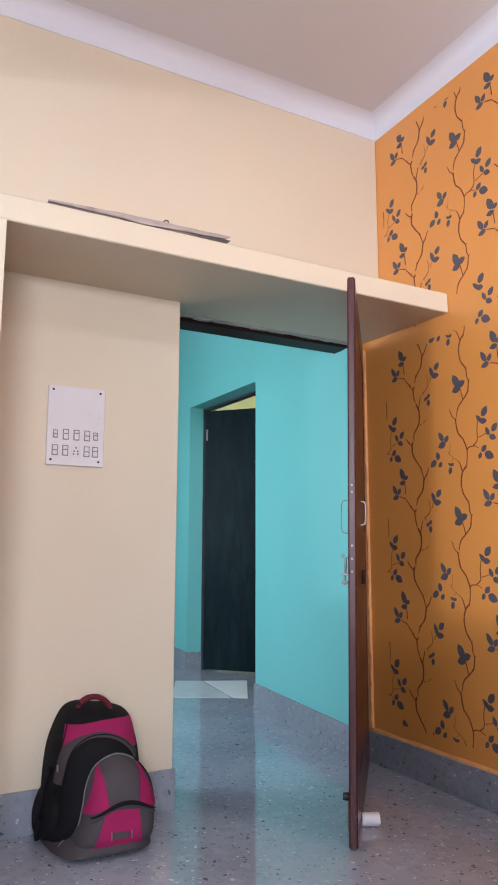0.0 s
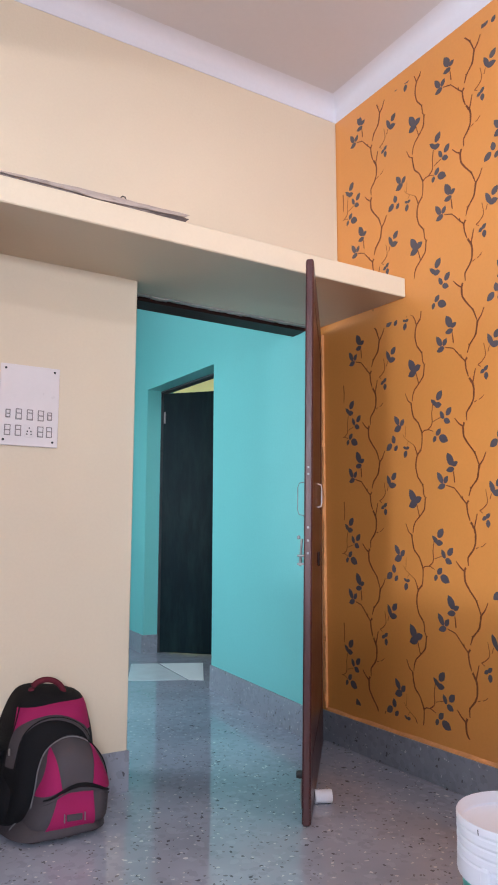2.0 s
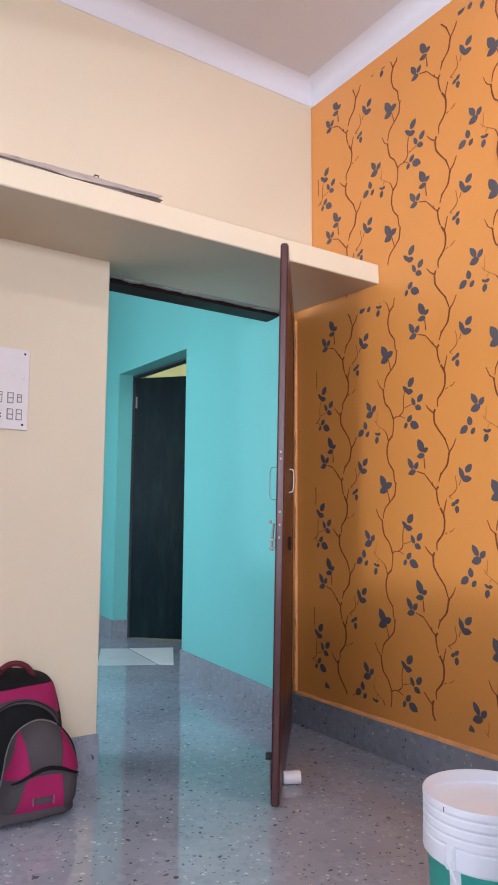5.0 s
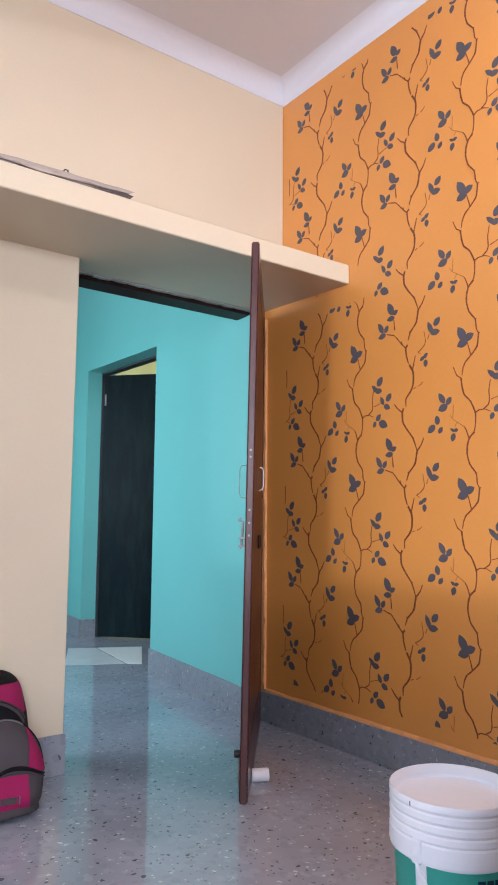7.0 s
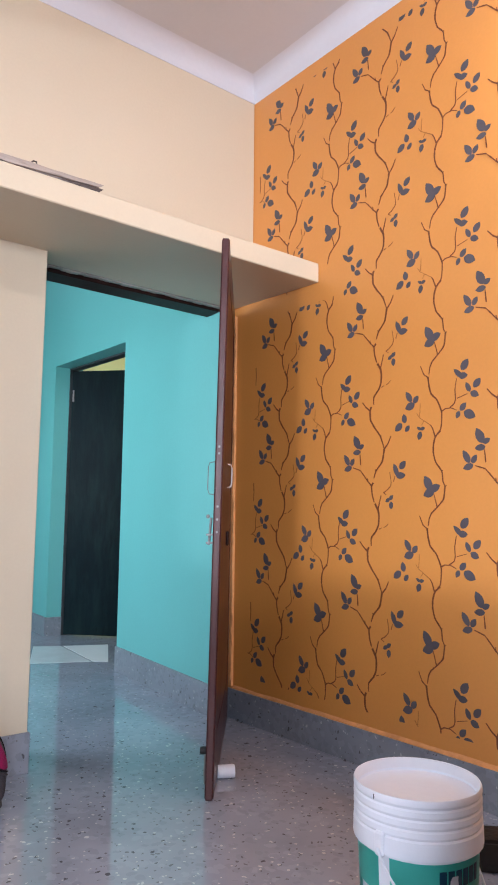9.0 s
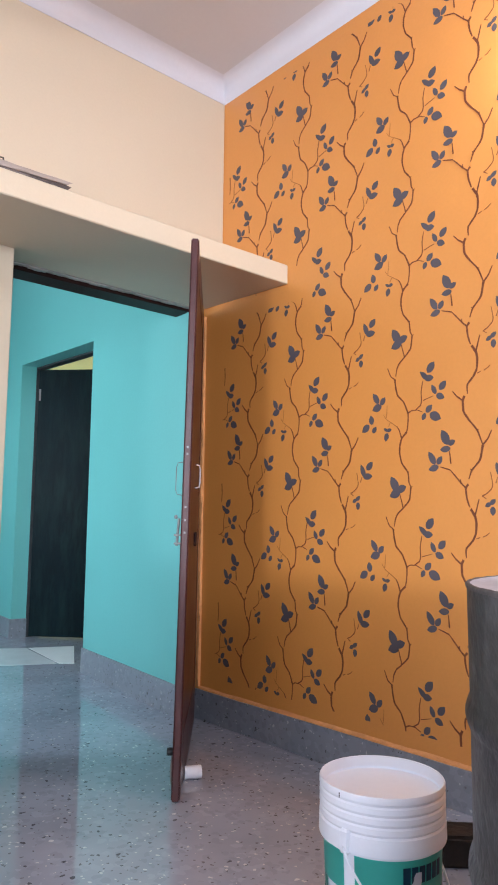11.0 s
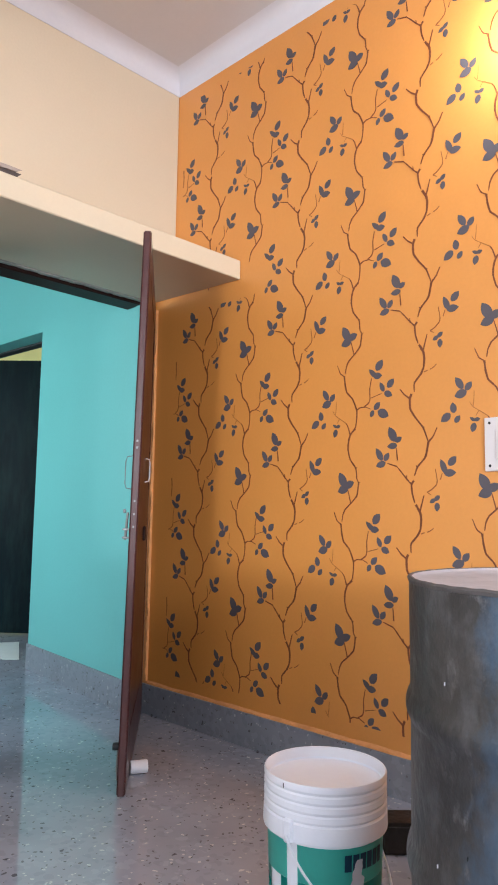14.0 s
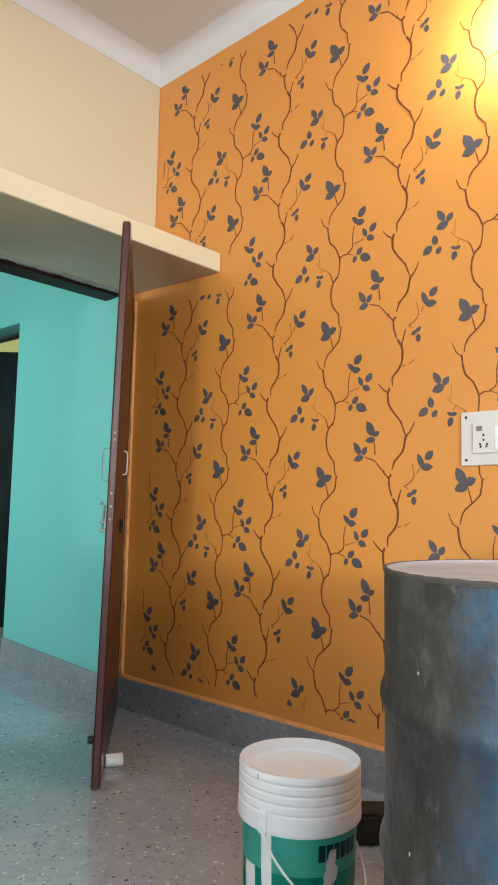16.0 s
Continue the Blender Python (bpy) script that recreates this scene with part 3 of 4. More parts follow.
for k in range(15):
    t = k / 14
    z = 0.236 - 0.098 * t
    mid = 253 - 7 * t
    half = 1.2 + 6.2 * math.sin(math.pi * min(1.0, 0.15 + 0.85 * t)) ** 0.8
    ends = (mid - half * (0.75 + 0.3 * rr.random()), mid + half * (1.15 if 0.35 < t < 0.62 else 0.55) + rr.uniform(-0.8, 0.8))
    r = 0.126 + 0.011 * z / 0.232 + 0.0034
    edge.append([tear.verts.new((r * math.cos(radians(a)), r * math.sin(radians(a)), z)) for a in (ends[0], (ends[0] + ends[1]) / 2, ends[1])])
for p, q in zip(edge, edge[1:]):
    for i in (0, 1):
        tear.faces.new((p[i], p[i + 1], q[i + 1], q[i]))
bmesh.ops.solidify(tear, geom=tear.faces[:], thickness=0.0006)
part("label_tear", tear, PLASTIC, bucket, "torn bare patch")
for a0, a1 in ((237, 244), (245.5, 252), (253.5, 260), (261.5, 268), (269.5, 276), (277.5, 284)):
    part("print_bar", wrap(a0, a1, 0.216, 0.246, 0.0026, steps=4), NAVY, bucket, "navy printed bar")
for k in range(3):
    part("print_bar", wrap(268, 284, 0.05 + k * 0.028, 0.062 + k * 0.028, 0.0026, steps=6), NAVY, bucket, "navy printed bar")
part("handle_lug", boxes((-0.012, 0.012, -0.008, 0.01, -0.022, 0.022), bevel=0.004), PLASTIC, bucket).matrix_local = pose(BR * math.cos(radians(185)), BR * math.sin(radians(185)), 0.282, 0, 0, 275)
part("handle_lug", boxes((-0.012, 0.012, -0.008, 0.01, -0.022, 0.022), bevel=0.004), PLASTIC, bucket).matrix_local = pose(BR * math.cos(radians(5)), BR * math.sin(radians(5)), 0.282, 0, 0, 95)
hp = []
for k in range(33):
    a = 185 + 180 * k / 32
    dip = math.sin(math.pi * k / 32) ** 0.8
    hp.append(((BR + 0.012) * math.cos(radians(a)), (BR + 0.012) * math.sin(radians(a)), 0.276 - 0.16 * dip))
part("carry_handle", tube(hp, 0.0028), PLASTIC, bucket, "thin white wire handle hanging down", True)
part("pencil_mark", wrap(179, 180, 0.357, 0.3665, 0.008, steps=2), BLACK, bucket)

# ---- steel drum ----
DR = 0.2925
drum = thing("steel_drum", pose(-1.056, -2.369, 0, 0, 0, 0), "weathered grey steel drum, bluer on one side", "drum")


def ring(z, out, half, n=8):
    return [(DR + out * math.sin(math.pi * i / n), z - half + 2 * half * i / n) for i in range(n + 1)]


body = [(0, 0.012), (DR - 0.006, 0.012), (DR - 0.002, 0.0), (DR + 0.004, 0.0), (DR + 0.004, 0.014), (DR, 0.02)]
body += ring(0.462, 0.0075, 0.024) + ring(0.685, 0.0075, 0.024) + [(DR, 0.875)]
bm = lathe(body, 96)
for v in bm.verts:
    a = math.atan2(v.co.y, v.co.x)
    d = 0.0022 * noise.noise((2.2 * math.cos(a), 2.2 * math.sin(a), v.co.z * 5))
    if v.co.z > 0.02:
        v.co.x += d * math.cos(a)
        v.co.y += d * math.sin(a)
part("shell", bm, DRUM_STEEL, drum, "", True)
bm = lathe([(DR - 0.004, 0.872), (DR - 0.004, 0.880), (DR - 0.002, 0.882), (DR + 0.001, 0.882), (DR + 0.003, 0.879), (DR + 0.002, 0.874), (DR - 0.004, 0.872)], 192)
for v in bm.verts:
    v.co.z += 0.0012 * noise.noise(v.co * 14) + 0.0012 * noise.noise(v.co * 60) - 0.001
part("rim", bm, DRUM_RIM, drum, "thin rusty dark rim", True)
part("lid", lathe([(0, 0.8735), (0.2, 0.8735), (0.27, 0.8755), (DR - 0.0065, 0.878), (DR - 0.0045, 0.8795), (DR - 0.0045, 0.852), (0, 0.852)], 96), DRUM_LID, drum, "whitewashed flat top", True)
rng = random.Random(12)
for k in range(6):
    a = radians(rng.uniform(150, 240))
    z, w, h = rng.uniform(0.3, 0.85), rng.uniform(0.0006, 0.0011), rng.uniform(0.002, 0.006)
    part("paint_drip", boxes((-0.0008, 0.0014, -w / 2, w / 2, -h, 0), bevel=0.0006), DRUM_LID if k % 3 else BLACK, drum).matrix_local = pose((DR + 0.002) * math.cos(a), (DR + 0.002) * math.sin(a), z, 0, 0, math.degrees(a))

scrap = thing("wood_offcut", pose(-0.335, -1.512, 0, 0, 0, -45), "dark scrap wood block lying by the skirting", "wood block")
bm = boxes((-0.045, 0.11, -0.05, 0.06, 0, 0.088), bevel=0.01, segs=2)
for v in bm.verts:
    v.co += 0.008 * Vector((noise.noise(v.co * 20), noise.noise(v.co * 20 + Vector((5, 0, 0))), 0))
part("block", bm, WOOD, scrap)

# ---- backpack ----
BX, BY = -1.46, -0.008
bag = thing("backpack", pose(BX + 0.028, BY, 0.0), "black, magenta and grey school backpack leaning on the wall", "backpack")


class Shell:
    """A stuffed pouch: an outline in the upright plane, bulged from its back to a flat, leaning front."""

    def __init__(self, outline, back_y, front_y, lean, power=4.0):
        n = len(outline)
        self.rim = []
        for i in range(n):
            p0, p1, p2, p3 = (Vector(outline[(i + k) % n]) for k in (-1, 0, 1, 2))
            for j in range(8):
                t = j / 8
                self.rim.append(0.5 * (2 * p1 + (p2 - p0) * t + (2 * p0 - 5 * p1 + 4 * p2 - p3) * t * t + (3 * p1 - p0 - 3 * p2 + p3) * t ** 3))
        self.rim = [Vector((p.x - BX, max(0.0015, p.y))) for p in self.rim]
        self.mid = Vector((sum(p.x for p in self.rim), sum(p.y for p in self.rim))) / len(self.rim)
        self.polar = sorted((math.atan2(*(p - self.mid).yx), (p - self.mid).length) for p in self.rim)
        self.back_y, self.front_y, self.lean, self.power = back_y - BY, front_y - BY, lean, power

    def reach(self, a):
        a = (a + math.pi) % math.tau - math.pi
        pts = self.polar
        for (a0, r0), (a1, r1) in zip(pts, pts[1:]):
            if a0 <= a <= a1:
                return r0 + (r1 - r0) * (a - a0) / max(1e-6, a1 - a0)
        (a0, r0), (a1, r1) = pts[-1], pts[0]
        k = (a - a0) % math.tau / max(1e-6, (a1 - a0) % math.tau)
        return r0 + (r1 - r0) * min(1.0, k)

    def around(self, degrees, r, lift=0.0):
        """The point at an angle round the middle and a share of the way to the rim."""
        a = radians(degrees)
        p = self.mid + r * self.reach(a) * Vector((math.cos(a), math.sin(a)))
        front = self.front_y + self.lean * p.y
        y = front + (self.back_y - front) * (1 - max(0.0, 1 - r ** self.power) ** 0.5)
        crease = 0.005 * noise.noise((p.x * 13, p.y * 13, self.front_y * 9)) + 0.002 * noise.noise((p.x * 40, p.y * 40, 3))
        side = lift * r ** 6
        return Vector((p.x + side * math.cos(a), y - lift + crease * (1 - r ** 4), p.y + side * math.sin(a)))

    def at(self, x, z, lift=0.0):
        """The point of the front over world x and height z, kept inside the rim."""
        d = Vector((x - BX, z)) - self.mid
        a = math.atan2(d.y, d.x)
        return self.around(math.degrees(a), min(0.955, d.length / self.reach(a)), lift)

    def skin(self, steps=72):
        bm = bmesh.new()
        shares = (0.15, 0.3, 0.45, 0.6, 0.72, 0.82, 0.89, 0.94, 0.97, 0.99, 1.0)
        rings = [[bm.verts.new(self.around(360 * k / steps, r)) for k in range(steps)] for r in shares]
        for p, q in zip(rings, rings[1:]):
            for k in range(steps):
                bm.faces.new((p[k], p[(k + 1) % steps], q[(k + 1) % steps], q[k]))
        bm.faces.new(rings[0])
        bm.faces.new(rings[-1])
        return bm

    def cloth(self, point, rows=14, cols=20):
        """A cloth panel; point(t, k) gives a place for the shares across and up."""
        bm = bmesh.new()
        grid = [[bm.verts.new(point(j / cols, i / rows)) for j in range(cols + 1)] for i in range(rows + 1)]
        for p, q in zip(grid, grid[1:]):
            for j in range(cols):
                bm.faces.new((p[j], p[j + 1], q[j + 1], q[j]))
        bmesh.ops.recalc_face_normals(bm, faces=bm.faces)
        bmesh.ops.solidify(bm, geom=bm.faces[:], thickness=0.002)
        return bm

    def panel(self, left, right, low, high, lift=0.004):
        def point(t, k):
            x = left(k) + (right(k) - left(k)) * t
            return self.at(x, low(t) + (high(t) - low(t)) * k, lift)
        return self.cloth(point)

    def band(self, a0, a1, r0, r1, lift=0.004):
        return self.cloth(lambda t, k: self.around(a0 + (a1 - a0) * t, r0(t) + (r1(t) - r0(t)) * k, lift), 6, 40)

    def piping(self, a0, a1, r, radius=0.0028, lift=0.002, steps=48):
        return tube([self.around(a0 + (a1 - a0) * k / steps, r, lift) for k in range(steps + 1)], radius, 6)


def flat_line(v):
    return lambda t: v


def line(a, b, p=1.0):
    return lambda t: a + (b - a) * t ** p


def arch(a, mid, b):
    return lambda t: a + (b - a) * t + (mid - 0.5 * (a + b)) * math.sin(math.pi * t)


MAIN = Shell([(-1.625, 0.0), (-1.640, 0.12), (-1.636, 0.25), (-1.620, 0.34), (-1.578, 0.428), (-1.525, 0.449), (-1.46, 0.440), (-1.405, 0.430), (-1.338, 0.402), (-1.314, 0.34), (-1.296, 0.25), (-1.290, 0.12), (-1.300, 0.0)], -0.012, -0.235, 0.14)
MIDP = Shell([(-1.622, 0.0), (-1.634, 0.13), (-1.620, 0.25), (-1.595, 0.326), (-1.541, 0.367), (-1.475, 0.375), (-1.410, 0.358), (-1.356, 0.318), (-1.328, 0.26), (-1.306, 0.13), (-1.315, 0.0)], -0.10, -0.278, 0.10)
FRONT = Shell([(-1.592, 0.026), (-1.570, 0.10), (-1.556, 0.165), (-1.549, 0.212), (-1.528, 0.266), (-1.487, 0.298), (-1.434, 0.308), (-1.375, 0.284), (-1.326, 0.230), (-1.303, 0.168), (-1.301, 0.09), (-1.320, 0.022), (-1.41, 0.003), (-1.53, 0.003)], -0.20, -0.372, 0.14, 5.0)
BASE = Shell([(-1.628, 0.0), (-1.638, 0.022), (-1.606, 0.050), (-1.54, 0.075), (-1.40, 0.085), (-1.33, 0.07), (-1.305, 0.03), (-1.32, 0.0)], -0.06, -0.36, 0.1, 5.0)
SIDE = Shell([(-1.655, 0.012), (-1.672, 0.07), (-1.664, 0.125), (-1.642, 0.17), (-1.60, 0.195), (-1.56, 0.15), (-1.56, 0.02)], -0.03, -0.215, 0.1, 3.0)
part("main_compartment", MAIN.skin(), BAG_BLACK, bag, "", True)
part("top_panel", MAIN.panel(line(-1.607, -1.585), line(-1.336, -1.346), flat_line(0.30), arch(0.388, 0.398, 0.394)), BAG_PINK, bag, "magenta top panel", True)
part("piping", tube([MAIN.at(-1.607 + 0.032 * k / 12, 0.30 + 0.104 * k / 12, 0.006) for k in range(13)], 0.0022, 6), BAG_BLACK, bag, "", True)
part("middle_pocket", MIDP.skin(), BAG_BLACK, bag, "", True)
part("middle_band", MIDP.band(188, 22, line(0.90, 0.80), flat_line(0.985)), BAG_GREY, bag, "grey arched band", True)
part("zip", MIDP.piping(188, 22, 0.875, 0.0035), BAG_BLACK, bag, "black zip", True)
part("base_pocket", BASE.skin(), BAG_GREY, bag, "grey base", True)
part("piping", BASE.piping(185, 135, 0.93, 0.002), BAG_PIPE, bag, "pale piping", True)
part("side_pocket", SIDE.skin(), BAG_BLACK, bag, "", True)
part("front_pocket", FRONT.skin(), BAG_GREY, bag, "grey front pocket", True)
part("front_panel_side", FRONT.panel(line(-1.557, -1.522), line(-1.490, -1.508), line(0.138, 0.166), line(0.258, 0.282)), BAG_PINK, bag, "magenta side panel", True)
part("front_panel_side", FRONT.panel(line(-1.388, -1.372), line(-1.307, -1.362), line(0.160, 0.136), line(0.275, 0.262)), BAG_PINK, bag, "magenta side panel", True)
part("front_panel_low", FRONT.panel(line(-1.546, -1.500), line(-1.378, -1.386), arch(0.030, 0.022, 0.036), line(0.156, 0.148)), BAG_PINK, bag, "magenta lower panel", True)
zip_line = arch(0.134, 0.172, 0.128)
part("zip", tube([FRONT.at(-1.543 + 0.226 * k / 24, zip_line(k / 24), 0.004) for k in range(25)], [0.0025 + 0.0045 * math.sin(math.pi * k / 24) for k in range(25)], 8), BAG_BLACK, bag, "black zip", True)
part("zip_flap", tube([FRONT.at(-1.543 + 0.226 * k / 24, zip_line(k / 24) - 0.010, 0.003) for k in range(25)], 0.003, 6), BAG_GREY, bag, "grey zip flap", True)
part("piping", FRONT.piping(206, 60, 0.965, 0.0022), BAG_PIPE, bag, "pale piping", True)
part("piping", FRONT.piping(60, -35, 0.975), BAG_BLACK, bag, "", True)
spot = FRONT.at(-1.451, 0.080, 0.006)
badge_m = pose(spot.x, spot.y, spot.z, -7, 3, 0)
part("badge", boxes((-0.026, 0.026, -0.002, 0.003, -0.010, 0.010), bevel=0.0015), BAG_GREY, bag, "small grey badge").matrix_local = badge_m
for x in (-0.034, 0.034):
    part("badge_edge", boxes((x - 0.0014, x + 0.0014, -0.005, 0.002, -0.013, 0.013), bevel=0.001), BAG_PIPE, bag, "pale badge edge").matrix_local = badge_m
loop_pts = [(-0.014 + 0.060 * math.cos(radians(a)), -0.075, 0.418 + 0.050 * math.sin(radians(a)) - 0.008 * math.cos(radians(a))) for a in range(-10, 191, 10)]
part("carry_loop", tube(loop_pts, 0.0105, 10), BAG_LOOP, bag, "dark red carry loop", True)
strap = [(-0.170, -0.09, 0.25), (-0.190, -0.10, 0.19), (-0.205, -0.12, 0.13), (-0.214, -0.10, 0.07), (-0.205, -0.09, 0.016)]
part("side_strap", tube(strap, 0.010, 6), BAG_BLACK, bag, "", True)
part("strap_end", tube([(-0.192, -0.15, 0.115), (-0.212, -0.15, 0.10), (-0.218, -0.14, 0.045)], 0.006, 6), BAG_BLACK, bag, "", True)
part("buckle", boxes((0.152, 0.178, -0.19, -0.165, 0.062, 0.082), bevel=0.003), BLACK, bag)
part("zip_pull", boxes((-0.176, -0.171, -0.215, -0.209, 0.262, 0.284), bevel=0.001), STEEL, bag)

# ---- switchboards ----
board = thing("switchboard", pose(-1.648, -0.0005, 1.328, 0, 0, 0), "white acrylic switchboard with two rows of switches", "switchboard")
part("plate", boxes((0, 0.225, -0.012, 0, 0, 0.314), bevel=0.0015), PLATE, board)
for x, z in ((0.018, 0.297), (0.205, 0.297), (0.018, 0.02), (0.205, 0.02)):
    part("screw", lathe([(0, 0.003), (0.004, 0.0025), (0.0048, 0), (0, 0)], 12), BLACK, board).matrix_local = pose(x, -0.012, z, 90)
for row, z in ((0, 0.121), (1, 0.058)):
    for col, x in enumerate((0.032, 0.072, 0.114, 0.156, 0.19)):
        w, h = (0.0115, 0.021) if not (row == 1 and col == 2) else (0.017, 0.024)
        if row == 0 and col in (0, 4):
            w, h = 0.009, 0.016
        sw = part("socket" if (row == 1 and col == 2) else "switch", joined(
            boxes((x - w, x + w, -0.0145, -0.0122, z + h - 0.003, z + h), (x - w, x + w, -0.0145, -0.0122, z - h, z - h + 0.003)),
            boxes((x - w, x - w + 0.003, -0.0145, -0.0122, z - h + 0.003, z + h - 0.003), (x + w - 0.003, x + w, -0.0145, -0.0122, z - h + 0.003, z + h - 0.003))), PLATE_DARK if w < 0.015 else PLATE, board)
        if w > 0.015:
            for px, pz in ((0, 0.012), (-0.007, -0.001), (0.007, -0.001), (-0.008, -0.012), (0.008, -0.012)):
                part("pin_hole", boxes((x + px - 0.0022, x + px + 0.0022, -0.0132, -0.0122, z + pz - 0.003, z + pz + 0.003)), BLACK, sw)
        else:
            part("rocker", boxes((x - w + 0.0032, x + w - 0.0032, -0.0165, -0.0122, z - h + 0.0034, z + h - 0.0034), bevel=0.0015), PLATE, sw)
            part("gap", boxes((x - w + 0.0034, x + w - 0.0034, -0.0172, -0.0166, z - 0.003 + 0.004 * (col % 3), z + 0.001 + 0.004 * (col % 3))), PLATE_DARK, sw)

board2 = thing("power_socket", pose(-0.0005, -1.664, 1.131, 0, 0, -90), "white modular power socket plate on the orange wall", "socket")
part("plate", boxes((0, 0.3, -0.012, 0, 0, 0.178), bevel=0.002), PLATE, board2)
frame2 = part("module_frame", boxes((0.042, 0.25, -0.02, -0.0122, 0.038, 0.138), bevel=0.003), PLATE, board2)
part("rocker", boxes((0.058, 0.078, -0.023, -0.0202, 0.112, 0.128), bevel=0.001), PLATE_DARK, frame2)
for px, pz in ((0.082, 0.098), (0.082, 0.082), (0.070, 0.068), (0.094, 0.068), (0.072, 0.060), (0.092, 0.060)):
    part("pin_hole", boxes((px - 0.0032, px + 0.0032, -0.0212, -0.0202, pz - 0.0035, pz + 0.0035)), BLACK, frame2)
part("rocker", boxes((0.12, 0.175, -0.023, -0.0202, 0.05, 0.125), bevel=0.002), PLASTIC, frame2)
for x, z in ((0.018, 0.16), (0.018, 0.018)):
    part("screw", lathe([(0, 0.003), (0.004, 0.0025), (0.005, 0), (0, 0)], 12), BLACK, board2).matrix_local = pose(x, -0.012, z, 90)
part("label_patch", boxes((0.012, 0.024, -0.0128, -0.0122, 0.11, 0.125)), PLATE, board2)

# ---- unseen tube light on the wall behind the walk, added as a fill ----
added_tube = thing("tube_light", pose(WX + 0.0005, -1.65, 2.56), "unseen tube light, added behind the camera as a fill", "tube light")
part("housing", boxes((0, 0.045, -0.62, 0.62, -0.02, 0.02), bevel=0.004), PLASTIC, added_tube)
part("tube", tube([(0.065, -0.58, 0), (0.065, 0.58, 0)], 0.013, 12), GLASS_BULB, added_tube, "", True)
for yy in (-0.6, 0.6):
    part("end_cap", boxes((0.0455, 0.085, yy - 0.02, yy + 0.02, -0.018, 0.018), bevel=0.003), PLASTIC, added_tube)

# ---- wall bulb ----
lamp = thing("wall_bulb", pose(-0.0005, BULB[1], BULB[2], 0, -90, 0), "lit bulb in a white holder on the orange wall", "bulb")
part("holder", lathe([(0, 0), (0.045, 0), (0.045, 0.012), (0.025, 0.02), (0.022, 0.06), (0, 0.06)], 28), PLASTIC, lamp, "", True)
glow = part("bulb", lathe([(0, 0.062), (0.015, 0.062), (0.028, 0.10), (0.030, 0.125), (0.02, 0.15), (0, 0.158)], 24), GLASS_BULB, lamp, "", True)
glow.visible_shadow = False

# ---- things on the shelf ----
stick = thing("wood_strip", pose(-1.775, -0.455, SH_Z1, 0, 0, 0), "dusty bent wood strip on the shelf, light and shade painted in", "wood strip")
# Strip is split into two colours: light painted above, shade below.
bm, under = bmesh.new(), bmesh.new()
for mesh, front, upper in ((bm, -0.022, True), (under, -0.016, False)):
    rows = []
    for k in range(29):
        t = k / 28
        x = 0.665 * t
        top = 0.016 + 0.010 * math.sin(math.pi * t) + 0.016 * t ** 3 + 0.003 * noise.noise((t * 9, 0, 2))
        split = 0.12 + 0.5 * abs(2 * t - 1) ** 0.8
        lo, hi = (top * split, top) if upper else (0.0, top * split - 0.0005)
        rows.append([mesh.verts.new(c) for c in ((x, front, lo), (x, 0.03, lo), (x, 0.03, hi), (x + 0.02 * (t > 0.97), front, hi))])
    for p, q in zip(rows, rows[1:]):
        for i in range(4):
            mesh.faces.new((p[i], p[(i + 1) % 4], q[(i + 1) % 4], q[i]))
    mesh.faces.new(rows[0])
    mesh.faces.new(rows[-1])
part("strip", bm, LIT_DUSTY, stick, "dusty upper face, painted pale as if lit")
part("underside", under, STICK, stick, "underside painted dark as shade")
chip = thing("wood_splinter", pose(-1.545, -0.43, SH_Z1, 0, 0, 0), "thin broken wood splinter on the shelf", "wood strip")
bm = boxes((0, 0.19, -0.008, 0.015, 0, 0.036), bevel=0.003)
for v in bm.verts:
    v.co.z *= 1.25 - 2.2 * v.co.x
part("splinter", bm, STICK, chip)
wire = thing("wire_loop", pose(-1.36, -0.45, SH_Z1 + 0.001, 0, 0, 0), "small twisted wire loop on the shelf", "wire")
part("loop", tube([(-0.05, 0, 0.004), (-0.02, 0, 0.03), (0.0, 0, 0.036), (0.012, 0, 0.05), (0.022, 0, 0.05), (0.026, 0, 0.03), (0.02, 0, 0.006)], 0.003, 6), STICK, wire, "", True)

# ---- stencilled branches on the orange wall ----
# local plan of the stencil: to the right along the wall, up
EAST = bpy.data.objects["wall_east"]
LIFT = 0.0009
STEMS_A = [
    ([(0.01, 0.012), (-0.0, -0.002), (0.003, -0.036), (0.013, -0.068)], 0.0085),
    ([(0.017, -0.074), (0.033, -0.099), (0.038, -0.123), (0.035, -0.159), (0.023, -0.183), (-0.002, -0.21), (-0.005, -0.223), (-0.004, -0.245)], 0.009),
    ([(0.033, -0.099), (0.042, -0.069), (0.05, -0.041)], 0.006),
    ([(0.027, -0.095), (0.022, -0.087)], 0.005)]
STEMS_A_UPPER = [
    ([(0.003, 0.328), (-0.004, 0.31), (-0.002, 0.272), (0.018, 0.24), (0.05, 0.2), (0.07, 0.147)], 0.009),
    ([(-0.004, 0.312), (-0.026, 0.328), (-0.046, 0.351)], 0.006),
    ([(0.07, 0.147), (0.09, 0.168), (0.105, 0.197)], 0.006),
    ([(0.07, 0.147), (0.061, 0.104), (0.053, 0.089), (0.025, 0.06), (0.013, 0.03)], 0.0085),
    ([(0.025, 0.06), (0.02, 0.066)], 0.005),
    ([(0.05, 0.199), (0.054, 0.204)], 0.006),
    ([(0.0, 0.0), (-0.019, 0.018), (-0.043, 0.046), (-0.061, 0.066)], 0.006),
    ([(-0.061, 0.066), (-0.103, 0.079)], 0.0055),
    ([(-0.018, 0.017), (-0.021, 0.032)], 0.004),
    ([(-0.058, 0.088), (-0.06, 0.113), (-0.062, 0.134)], 0.005)]
